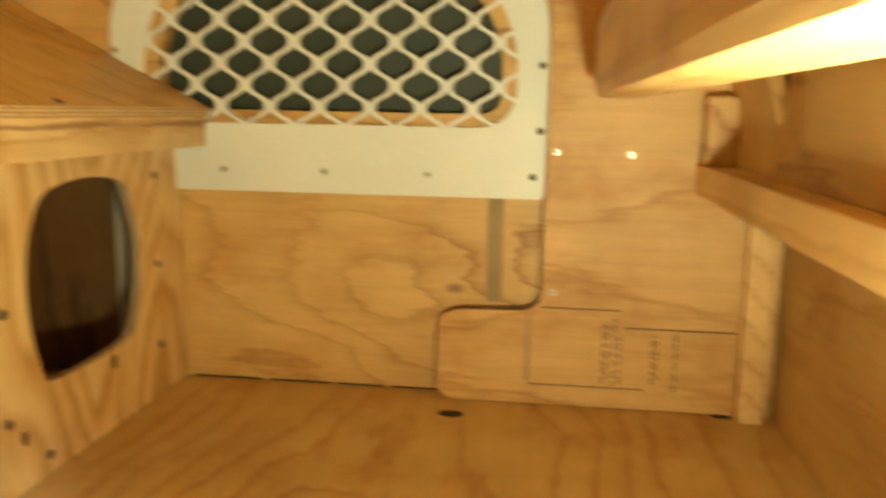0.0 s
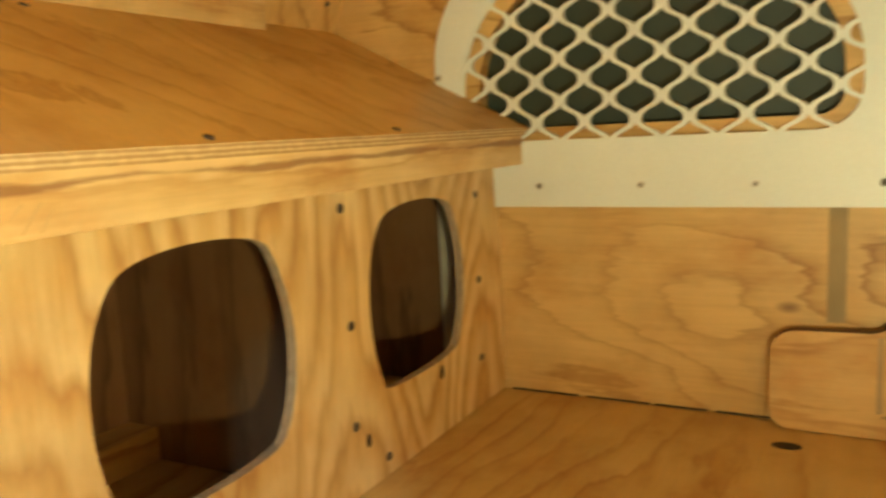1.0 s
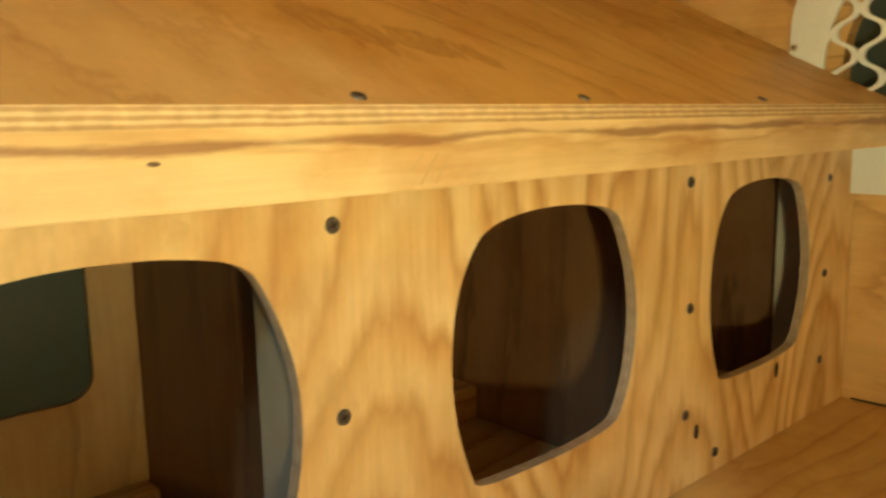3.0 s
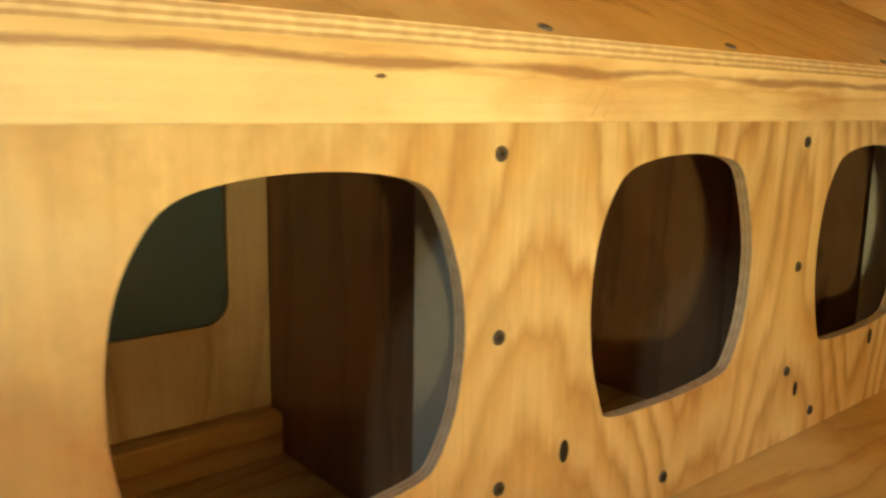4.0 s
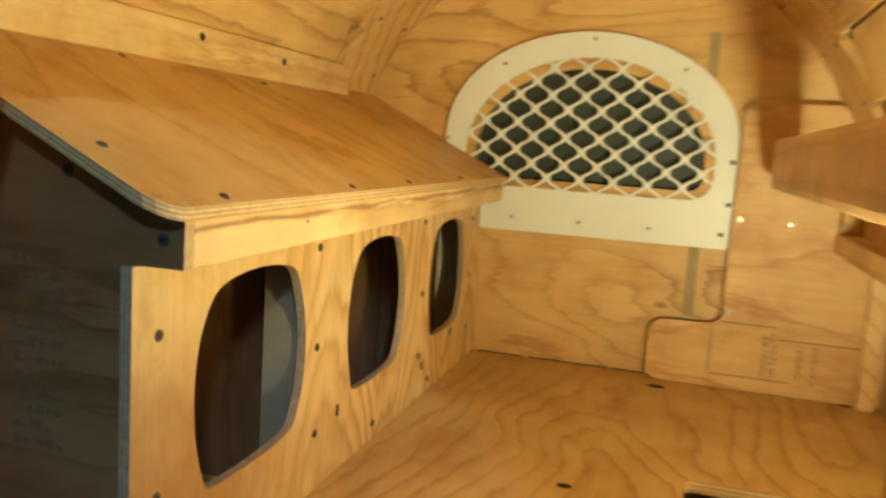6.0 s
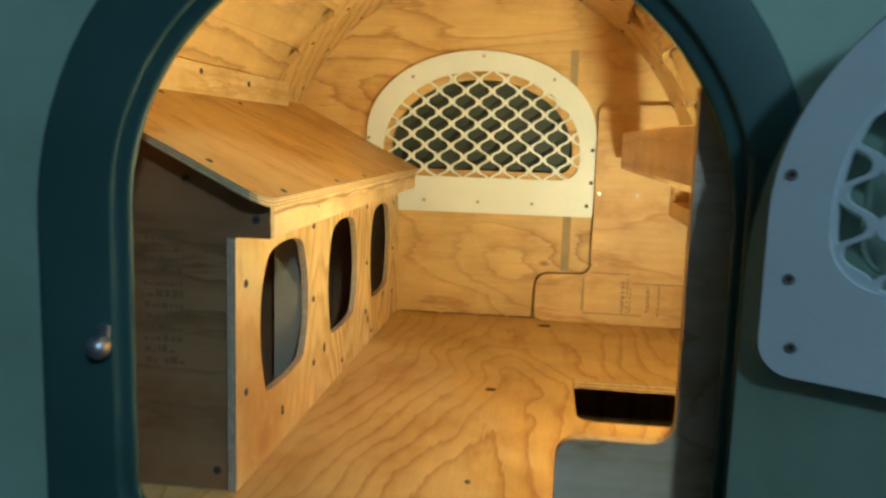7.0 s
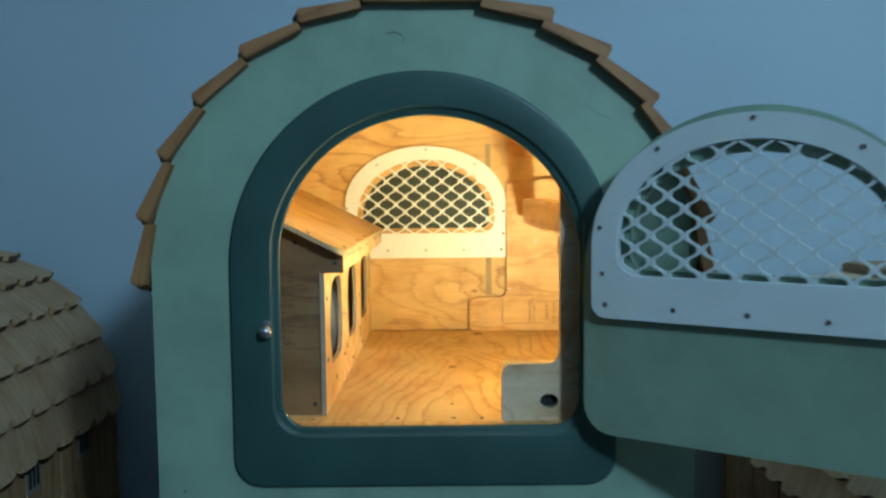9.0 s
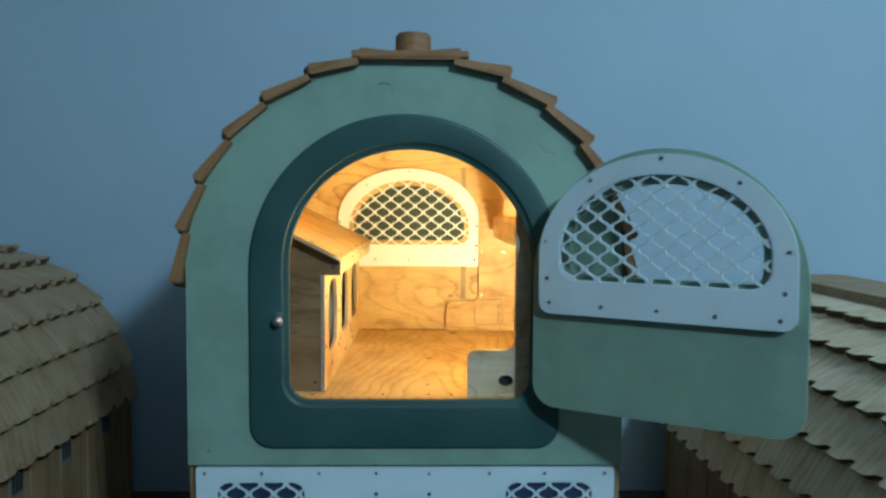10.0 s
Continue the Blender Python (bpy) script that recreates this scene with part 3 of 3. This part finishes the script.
    for face in bm.faces:
        if face.normal.x > 0.25 and abs(face.normal.z) < 0.6:
            face.material_index = 1
    return mesh_from(bm, name, [mat, M_ENDGRAIN])


def shingle_roof(parent, cx, cz, r, y0, y1, mesh, count, width, courses=7, step=13.1):
    for side in (-1, 1):
        for k in range(courses):
            a = step * (k + 0.5)
            for j in range(count):
                o = new("shingle", mesh)
                o.parent = parent
                s, c = math.sin(radians(a)), math.cos(radians(a))
                mid = Vector((cx + side * r * s, y0 + (y1 - y0) * j / count, cz + r * c))
                down = Vector((side * c, 0, -s))
                outw = Vector((side * s, 0, c))
                tilt = radians(6.5 + random.uniform(-0.4, 0.4))
                d2 = down * math.cos(tilt) + outw * math.sin(tilt)
                o2 = outw * math.cos(tilt) - down * math.sin(tilt)
                along = o2.cross(d2)
                m = Matrix((d2, along, o2)).transposed().to_4x4()
                base = mid - d2 * 0.056 + outw * random.uniform(0, 0.0008)
                if along.y < 0:
                    base.y += width
                o.matrix_local = Matrix.Translation(base) @ m


shell = bmesh.new()
_prev = None
for i in range(61):
    a = -90 + 3 * i
    s, c = math.sin(radians(a)), math.cos(radians(a))
    row = [shell.verts.new((CX + r * s, y, CZ + r * c)) for r, y in ((0.408, YF), (0.408, YB + 0.03), (0.417, YF), (0.417, YB + 0.03))]
    if _prev:
        for p, q in ((0, 1), (1, 3), (3, 2), (2, 0)):
            shell.faces.new((_prev[p], _prev[q], row[q], row[p]))
    _prev = row
bmesh.ops.recalc_face_normals(shell, faces=shell.faces[:])
part("roof_shell", shell, M_WOOD, house)

# storey below
part("lower_body", sheet([(XL - 0.013, 0.06), (XR + 0.013, 0.06), (XR + 0.013, YB + 0.02), (XL - 0.013, YB + 0.02)], [[(XL, 0.09), (XR - 0.01, 0.09), (XR - 0.01, YB), (XL, YB)]], "z", 0.0, 0.4205), [M_SIDE, M_SIDE], house)
LWIN = [rounded(x - 0.087, x + 0.087, 0.20, 0.386, 0.024) for x in (-0.258, 0.3135)]
lower = part("lower_front", sheet(rounded(-0.386, 0.444, 0.03, 0.4165, 0.004, 2), LWIN, "y", 0.050, 0.056), [M_WHITE_DIM, M_WHITE_DIM], house, "white lower front board with latticed windows")
for wpoly, x in zip(LWIN, (-0.258, 0.3135)):
    part("lattice", lattice(wpoly, AX["y"], 0.0512, 0.0552, x, 0.30), [M_WHITE_DIM, M_WHITE_DIM], lower)
for x in (-0.369, -0.256, -0.143, -0.03, 0.075, 0.195, 0.305, 0.425):
    screw(lower, (x, 0.050, 0.404), (0, -1, 0), 1.0, True)
for x in (-0.03, 0.075):
    screw(lower, (x, 0.050, 0.362), (0, -1, 0))
part("lower_backing", box(XL, XR - 0.01, 0.0572, 0.0596, 0.02, 0.418), M_NAVY, house, "dark blue sheet behind the lower windows")

# chimney pot
chim = part("chimney", rod((0.032, 0.5, 1.20), (0.032, 0.5, 1.358), 0.044, 32, cap_bevel=0.006), M_SHINGLE, house, "round brown wooden chimney stub")

# knob of the latch
knob = part("latch_knob", rod((-0.2205, 0.0445, 0.709), (-0.2205, 0.036, 0.709), 0.0062, 18, cap_bevel=0.001), M_CHROME, house, "small chrome latch ball")
_kb = bmesh.new()
bmesh.ops.create_uvsphere(_kb, u_segments=20, v_segments=14, radius=0.0098, matrix=Matrix.Translation((-0.2205, 0.0335, 0.709)))
part("ball", _kb, M_CHROME, knob, smooth=True)
part("strike", box(-0.2255, -0.2155, 0.0405, 0.0443, 0.715, 0.7255, 0.001), M_CHROME, knob)

# small marks on the front
for x, z in ((-0.352, 1.02), (-0.36, 0.45)):
    screw(front, (x, 0.050, z), (0, -1, 0), 0.5)

# ---- latticed window board on the back wall ----
vent = thing("window_grille", "white arched board with a wavy lattice screwed over the back window", "window grille")
VOUT = arch(CV - 0.0012, 0.2147, 0.748, 0.895, 1.048, 0.006)
VWIN = arch(CV, 0.187, 0.813, 0.866, 1.013, 0.035)
part("board", sheet(VOUT, [VWIN], "y", 0.9465, YB - 0.0005), [M_WHITE, M_WHITE], vent)
part("lattice", lattice(VWIN, AX["y"], 0.948, 0.953, 0.006, 0.831), [M_WHITE, M_WHITE], vent)
for x, z in ((-0.2, 0.883), (-0.194, 0.768), (-0.091, 0.769), (0.011, 0.769), (0.113, 0.769), (0.2135, 0.769), (-0.118, 0.998), (0.013, 1.038), (0.144, 0.998), (0.2195, 0.812), (0.2195, 0.872)):
    screw(vent, (x, 0.9464, z), (0, -1, 0), 0.9, x < 0.2)

# ---- raised plate in the back corner ----
PLATE = ([(XR - 0.001, FL + 0.001), (XR - 0.001, 0.956), (0.25, 0.956)] + arc(0.247, 0.935, 0.021, 0.021, 95, 180, 5) + [(0.226, 0.668)]
         + arc(0.206, 0.664, 0.021, 0.021, 0, -85, 5) + arc(0.149, 0.620, 0.0215, 0.0215, 90, 180, 5) + arc(0.145, FL + 0.019, 0.018, 0.018, 180, 265, 5))
plate = thing("corner_board", "cut-out plywood board with rounded corners against the back wall", "board")
p_body = part("board", sheet(PLATE, [], "y", 0.932, 0.9455), [M_PLATE, M_DARKEDGE], plate)
for x, z in ((0.235, 0.794), (0.302, 0.793), (0.236, 0.662)):
    screw(plate, (x, 0.932, z), (0, -1, 0), 0.8, True)
part("seam", box(0.226, 0.30, 0.9312, 0.9325, 0.6465, 0.6478), M_INK, plate, "fine saw line")
part("seam", box(0.305, 0.42, 0.9312, 0.9325, 0.630, 0.6312), M_INK, plate, "fine saw line")
part("seam", box(0.2125, 0.2165, 0.9312, 0.9325, 0.574, 0.64), M_STAIN, plate, "pencilled upright line")
part("seam", box(0.2165, 0.325, 0.9312, 0.9325, 0.5705, 0.5715), M_INK, plate, "fine saw line")
# lumber stamp, unreadable
for j, (x, z0, z1) in enumerate(((0.285, 0.575, 0.635), (0.2885, 0.580, 0.632), (0.295, 0.573, 0.640), (0.3005, 0.576, 0.622), (0.331, 0.577, 0.625), (0.3345, 0.583, 0.62), (0.352, 0.57, 0.63))):
    z = z0
    while z < z1:
        h = random.uniform(0.003, 0.008)
        part("stamp_bar", box(x, x + 0.0016, 0.9312, 0.9325, z, min(z1, z + h)), M_STAMP, plate)
        z += h + random.uniform(0.0015, 0.004)
# grey upright stain band on the wall behind
tagged(part("plaster_streak", box(0.172, 0.187, YB - 0.0012, YB + 0.004, 0.645, 0.747), M_STAIN, house), "faint grey upright streak on the plywood")
tagged(part("plaster_streak", box(0.172, 0.186, YB - 0.0012, YB + 0.004, 0.985, 1.052), M_STAIN, house), "faint grey upright streak on the plywood")
for x, y, r in ((0.146, 0.893, 0.008), (0.398, 0.93, 0.006), (0.074, 0.493, 0.005)):
    k = rod((x, y, FL - 0.002), (x, y, FL + 0.0006), r, 14)
    for v in k.verts:
        v.co.x = x + (v.co.x - x) * 1.5
    part("knot", k, M_DARK, upper_floor, "dark knot in the plywood")

for x0, x1 in ((-0.132, -0.06), (-0.05, 0.015), (0.02, 0.07), (0.078, 0.126)):
    part("floor_gap", box(x0, x1, YB - 0.0022, YB - 0.0004, FL + 0.0002, FL + 0.0016), M_DARK, house)


def scratch(pts, wide, label):
    """A shallow line scored into the paint of the front panel."""
    bm = bmesh.new()
    for (xa, za), (xb, zb) in zip(pts, pts[1:]):
        bm.faces.new([bm.verts.new(c) for c in ((xa, 0.0498, za), (xb, 0.0498, zb), (xb, 0.0498, zb + wide), (xa, 0.0498, za + wide))])
    return part("scratch", bm, M_DARKGREEN, front, label)


scratch([(-0.026, 1.168), (-0.012, 1.170), (-0.003, 1.166), (0.001, 1.158), (-0.002, 1.150)], 0.0018, "small hooked scratch in the paint")
scratch([(0.282, 1.056), (0.292, 1.050), (0.302, 1.041), (0.312, 1.039), (0.320, 1.034)], 0.0007, "thin crooked scratch in the paint")

# right wall rail, corner batten and block
shelf = part("side_shelf", box(0.360, XR - 0.0005, 0.12, 0.931, 0.759, 0.786, 0.0015), M_BEAM)
tagged(shelf, "plain pine shelf along the side wall", "shelf")
batten = part("corner_batten", box(0.408, 0.431, 0.914, 0.931, FL, 0.7585, 0.002), M_BEAM)
tagged(batten, "upright pine batten in the back corner", "batten")
block = part("shelf_block", box(0.362, XR - 0.002, 0.902, 0.931, 0.7865, 0.846, 0.002), M_WOOD)
tagged(block, "short brown pine block standing on the side shelf", "block")
part("wall_lining", box(0.379, 0.388, 0.090, 0.70, 0.7866, 0.874), M_RIGHT, house)

# ---- hanging beam and the lamp ----
lamp = thing("hanging_beam", "long pale pine beam with rounded corners under the vault", "beam")
_hb = box(0.262, 0.301, 0.105, 0.85, 0.8415, 0.906, 0.008)
part("beam", _hb, M_BEAM, lamp)
part("hanger", box(0.2990, XR - 0.06, 0.088, 0.100, 0.86, 0.90, 0.001), M_WOOD, lamp)

# small round lamp by the front wall, tipped up towards the back
LAMP_AT, LAMP_AIM = Vector((0.302, 0.200, 0.70)), Vector((-0.09, 0.62, 1.33)).normalized()
puck = thing("spot_lamp", "small round warm lamp on the inside of the front wall", "lamp")
part("housing", rod(LAMP_AT - LAMP_AIM * 0.016, LAMP_AT - LAMP_AIM * 0.0005, 0.028, 32, cap_bevel=0.003), M_WHITE, puck)
part("diffuser", rod(LAMP_AT, LAMP_AT + LAMP_AIM * 0.002, 0.024, 32), M_LED, puck, "glowing round diffuser")
part("bracket", box(0.296, 0.308, 0.0876, 0.192, 0.686, 0.694), M_WHITE, puck)

# ---- sleeping box with three entrances ----
XP = -0.141
den = thing("sleeping_box", "plywood sleeping box with three barrel-shaped entrances and a sloping roof", "cat den")


def entrance(yc):
    pts = [(yc - 0.054, 0.765), (yc - 0.028, 0.7705), (yc, 0.772), (yc + 0.028, 0.7705), (yc + 0.056, 0.765), (yc + 0.066, 0.752),
           (yc + 0.078, 0.72), (yc + 0.0815, 0.69), (yc + 0.077, 0.655), (yc + 0.066, 0.631), (yc + 0.058, 0.6235),
           (yc + 0.02, 0.6195), (yc - 0.03, 0.6195), (yc - 0.064, 0.6215), (yc - 0.068, 0.63), (yc - 0.078, 0.66), (yc - 0.0815, 0.695), (yc - 0.077, 0.73), (yc - 0.066, 0.753)]
    return chaikin([(yc + (y - yc) * 1.022 + 0.0006, z) for y, z in pts], 2)


front_board = part("entrance_board", sheet([(0.1255, FL + 0.0005), (YB - 0.002, FL + 0.0005), (YB - 0.002, 0.7905), (0.1255, 0.7905)], [entrance(y) for y in (0.272, 0.5275, 0.785)], "x", XP - 0.0080, XP), [M_PANEL, E_X], den, "pale plywood front with three entrances")
for y, z in ((0.151, 0.745), (0.151, 0.64), (0.375, 0.776), (0.377, 0.686), (0.380, 0.605), (0.525, 0.568), (0.672, 0.776), (0.676, 0.686), (0.674, 0.607), (0.718, 0.566), (0.90, 0.765), (0.90, 0.68), (0.90, 0.60)):
    screw(front_board, (XP, y, z), (1, 0, 0))
for y, z, r in ((0.429, 0.612, 0.0035), (0.815, 0.609, 0.0035), (0.69, 0.59, 0.003), (0.26, 0.585, 0.003)):
    k = rod((XP - 0.002, y, z), (XP + 0.0005, y, z), r, 12)
    for v in k.verts:
        v.co.z = z + (v.co.z - z) * 1.9
    part("knot", k, M_DARK, front_board)
fascia = part("fascia", box(-0.1215, -0.109, 0.1384, YB - 0.002, 0.7915, 0.8215, 0.0008), M_FASCIA, den, "pale pine strip with a dark grain streak")
_k = rod((-0.1105, 0.283, 0.8085), (-0.1086, 0.283, 0.8085), 0.0009, 10)
for v in _k.verts:
    v.co.y = 0.283 + (v.co.y - 0.283) * 2.6
part("knot", _k, M_INK, fascia, "small brown pin knot")
for y, z, l, r, t in ((0.405, 0.8005, 0.017, 0.0006, -0.9), (0.398, 0.8035, 0.010, 0.0005, -0.75), (0.412, 0.7985, 0.012, 0.0004, -0.95)):
    _g = box(-l / 2, l / 2, -0.00005, 0.00035, -r, r)
    bmesh.ops.transform(_g, matrix=Matrix.Translation((-0.1089, y, z)) @ Matrix.Rotation(math.pi / 2, 4, "Z") @ Matrix.Rotation(t, 4, "Y"), verts=_g.verts[:])
    part("grain_scar", _g, M_SCAR, fascia, "thin brown scar in the pine")
part("spacer", box(-0.153, -0.1217, 0.139, YB - 0.002, 0.792, 0.815), M_WOOD, den)
SLOPE = 0.5
ROOF = rounded(-0.386, -0.105, 0.105, YB - 0.002, (0.001, 0.001, 0.001, 0.022), 5)
_rf = sheet(ROOF, [], "z", 0.8215, 0.8295)
for v in _rf.verts:
    v.co.z += (-0.108 - v.co.x) * SLOPE
roof = part("roof_board", _rf, [M_ROOF, E_ROOF], den, "brown plywood sloping roof with a layered edge")
nrm = Vector((0.5, 0, 1)).normalized()
for x, y in ((-0.167, 0.131), (-0.112, 0.173), (-0.1115, 0.37), (-0.1115, 0.515), (-0.1115, 0.71), (-0.27, 0.131), (-0.305, 0.321), (-0.30, 0.55)):
    screw(roof, (x, y, 0.8293 + (-0.108 - x) * SLOPE + 0.0002), nrm, 0.9)
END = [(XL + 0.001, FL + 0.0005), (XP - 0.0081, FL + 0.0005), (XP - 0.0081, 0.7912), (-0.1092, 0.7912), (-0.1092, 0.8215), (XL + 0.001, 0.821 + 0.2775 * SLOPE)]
end = part("end_board", sheet(END, [], "y", 0.129, 0.1382), [M_END_SHADED, E_Y], den, "brown plywood end board with faint print, shade in its colour")
for x, z in ((-0.123, 0.808), (-0.189, 0.843), (-0.161, 0.569), (-0.32, 0.57), (-0.3, 0.89)):
    screw(end, (x, 0.129, z), (0, -1, 0))
# two dense blocks of stamped print, unreadable
for x0, x1, z1, rows in ((-0.289, -0.248, 0.800, 12), (-0.232, -0.192, 0.796, 12)):
    for r in range(rows):
        z0 = z1 - 0.0105 * (r + 1)
        x = x0 + random.uniform(0, 0.004)
        while x < x1:
            wd = random.uniform(0.002, 0.0075)
            if random.random() < 0.82:
                part("print_bar", box(x, min(x1, x + wd), 0.1286, 0.1292, z0, z0 + random.uniform(0.0022, 0.0072)), M_PRINT, end)
            x += wd + random.uniform(0.0012, 0.0028)
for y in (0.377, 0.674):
    part("divider", sheet([(XL + 0.001, FL + 0.0005), (XP - 0.0082, FL + 0.0005), (XP - 0.0082, 0.79), (-0.13, 0.80), (-0.13, 0.8275), (XL + 0.001, 0.819 + 0.2765 * SLOPE)], [], "y", y - 0.006, y + 0.006), [M_INNER_SHADED, E_Y], den)
for y0, y1 in ((0.139, 0.37), (0.384, 0.667), (0.681, 0.954)):
    part("floor_batten", box(XL + 0.001, XL + 0.038, y0, y1, FL + 0.0005, 0.5815, 0.002), M_WOOD, den)
for x0, y0, m in ((-0.184, 0.357, M_CLEAT_SHADED), (-0.203, 0.9355, M_CLEAT_LIT)):
    part("corner_cleat", box(x0, XP - 0.0082, y0, y0 + 0.0135, FL + 0.0005, 0.788, 0.001), m, den, "pale painted corner cleat")
part("back_lining", box(XL + 0.001, XP - 0.0084, 0.9500, YB - 0.0008, FL + 0.0005, 0.82), M_INNER_SHADED, den)
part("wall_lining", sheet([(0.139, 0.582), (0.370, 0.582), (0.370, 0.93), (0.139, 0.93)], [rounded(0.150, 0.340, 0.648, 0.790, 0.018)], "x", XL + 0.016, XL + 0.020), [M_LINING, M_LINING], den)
part("window_sheet", box(XL + 0.0125, XL + 0.0155, 0.145, 0.365, 0.63, 0.80), M_PANE, den, "dark green sheet behind the side window")

# ---- guard board by the way down ----
GUARD = ([(0.30, FL + 0.0005), (0.30, 0.83)] + arc(0.020, 0.83, 0.276, 0.276, 4, 20, 6) + [(0.262, 0.935), (0.2455, 0.93), (0.2455, 0.67)] + arc(0.2255, 0.666, 0.020, 0.020, 0, -88, 5) + arc(0.169, 0.628, 0.018, 0.018, 90, 178, 5) + arc(0.159, FL + 0.009, 0.008, 0.008, 182, 268, 4))
guard = part("guard_board", sheet(GUARD, [arc(0.228, 0.584, 0.015, 0.012, 0, 345, 23)], "y", 0.0755, 0.0875), [M_GUARD, E_Y])
# added black disc stands in for the shade inside the finger hole
part("hole_shade", rod((0.228, 0.0878, 0.584), (0.228, 0.092, 0.584), 0.018, 20), M_FLAT_BLACK, guard, "black disc added to keep the finger hole dark")
tagged(guard, "pale grey plywood jamb board with a rounded guard and finger hole", "board")

# ---- open door ----
door = thing("house_door", "open green arched door with a white latticed window board", "door", at=(0.272, 0.020, 0))
door.rotation_euler = (0, 0, radians(-32))
DOUT = arch(0.246, 0.243, 0.551, 0.80, 1.038, 0.045)
DW = arch(0.246, 0.172, 0.806, 0.855, 0.975, 0.02)
part("leaf", sheet(DOUT, [DW], "y", 0.0, 0.018), [M_GREEN, M_GREEN], door, "light green painted door leaf")
DB = arch(0.2465, 0.227, 0.733, 0.84, 1.028, 0.022)
DL = arch(0.2465, 0.188, 0.797, 0.85, 0.992, 0.035)
dboard = part("grille_board", sheet(DB, [DL], "y", -0.0125, -0.0005), [M_WHITE_DIM, M_WHITE_DIM], door, "white arched grille board")
part("lattice", lattice(DL, AX["y"], -0.0105, -0.004, 0.1325, 0.8775, 0.048, 0.0385), [M_WHITE_DIM, M_WHITE_DIM], dboard)
for x, z in ((0.117, 0.980), (0.246, 1.017), (0.378, 0.973), (0.457, 0.860), (0.452, 0.792), (0.446, 0.747), (0.343, 0.747), (0.243, 0.749), (0.141, 0.749), (0.039, 0.751), (0.034, 0.797), (0.030, 0.866)):
    screw(dboard, (x + 0.0025, -0.0126, z + 0.003), (0, -1, 0), 1.0, True)
part("hinge", rod((0.0, 0.010, 0.60), (0.0, 0.010, 0.88), 0.003, 12), M_DARKGREEN, door, "dark green hinge barrel")


# ---- neighbouring houses ----
def neighbour(cx, cz, y0, label):
    h = thing("cat_house", label, "cat house", "neighbouring cat houses")
    b = bmesh.new()
    prev = None
    for i in range(37):
        a = -90 + 5 * i
        s, c = math.sin(radians(a)), math.cos(radians(a))
        row = [b.verts.new((cx + 0.432 * s, y, cz + 0.432 * c)) for y in (y0 + 0.02, 1.02)]
        if prev:
            b.faces.new((prev[0], prev[1], row[1], row[0]))
        prev = row
    part("roof_shell", b, M_WOOD, h)
    part("wall", box(cx - 0.425, cx - 0.405, y0 + 0.05, 1.0, 0, cz + 0.03), M_SIDE, h)
    part("wall", box(cx + 0.405, cx + 0.425, y0 + 0.05, 1.0, 0, cz + 0.03), M_SIDE, h)
    part("front_panel", sheet(arch(cx, 0.43, 0.0, cz, cz + 0.43), [], "y", y0 + 0.03, y0 + 0.05), [M_GREEN, M_GREEN], h)
    part("back_panel", sheet(arch(cx, 0.43, 0.0, cz, cz + 0.43), [], "y", 1.0, 1.018), [M_SIDE, M_SIDE], h)
    for k in range(round((1.0 - y0) / 0.157) - 1):
        for sx in (-1, 1):
            part("board", box(cx + sx * 0.4255, cx + sx * 0.431, y0 + 0.06 + k * 0.157, y0 + 0.06 + k * 0.157 + 0.150, 0, cz - 0.02, 0.001), M_SIDE, h)
    return h


def side_vent(h, x, y):
    v = part("side_window", box(x, x + 0.004, y, y + 0.062, 0.262, 0.334, 0.001), M_VENT, h, "small pale latticed side window")
    for k in range(3):
        part("slat_gap", box(x + 0.0041, x + 0.0048, y + 0.008 + 0.017 * k, y + 0.019 + 0.017 * k, 0.275, 0.322), M_FLAT_BLACK, v)


left_house = neighbour(-1.30, 0.355, 0.0, "low wooden cat house with a tan scalloped shingle roof")
right_house = neighbour(1.27, 0.27, -0.368, "low wooden cat house with an unstained shingle roof by the wall")

for _y in (0.27, 0.52, 0.77):
    side_vent(left_house, -0.8685, _y)

# shingles last
W1 = 0.98 / 11
SH = shingle_mesh("shingle", M_SHINGLE, 0.112, W1 * 0.997, 0.018, 0.014, 0.0032, 0.0045)
SHP = shingle_mesh("shingle", M_SHINGLE_PALE, 0.115, W1 * 0.997, 0.0155, 0.016)
shingle_roof(house, CX, CZ - 0.010, 0.434, 0.030, 1.01, SH, 11, W1)
part("ridge_cap", box(CX - 0.105, CX + 0.12, 0.028, 1.012, CZ + 0.420, CZ + 0.433, 0.003), M_SHINGLE, house)
SHT = shingle_mesh("shingle", M_SHINGLE_TAN, 0.115, W1 * 0.997, 0.015, 0.015)
shingle_roof(left_house, -1.30, 0.355, 0.436, 0.02, 1.0, SHT, 11, W1)
part("ridge_cap", box(-1.40, -1.20, 0.02, 1.0, 0.355 + 0.438, 0.355 + 0.452, 0.002), M_SHINGLE_TAN, left_house)
shingle_roof(right_house, 1.27, 0.27, 0.436, -0.348, 1.0, SHP, 15, W1)
part("ridge_cap", box(1.156, 1.384, -0.348, 1.0, 0.27 + 0.426, 0.27 + 0.453, 0.003), M_SHINGLE_TAN, right_house)
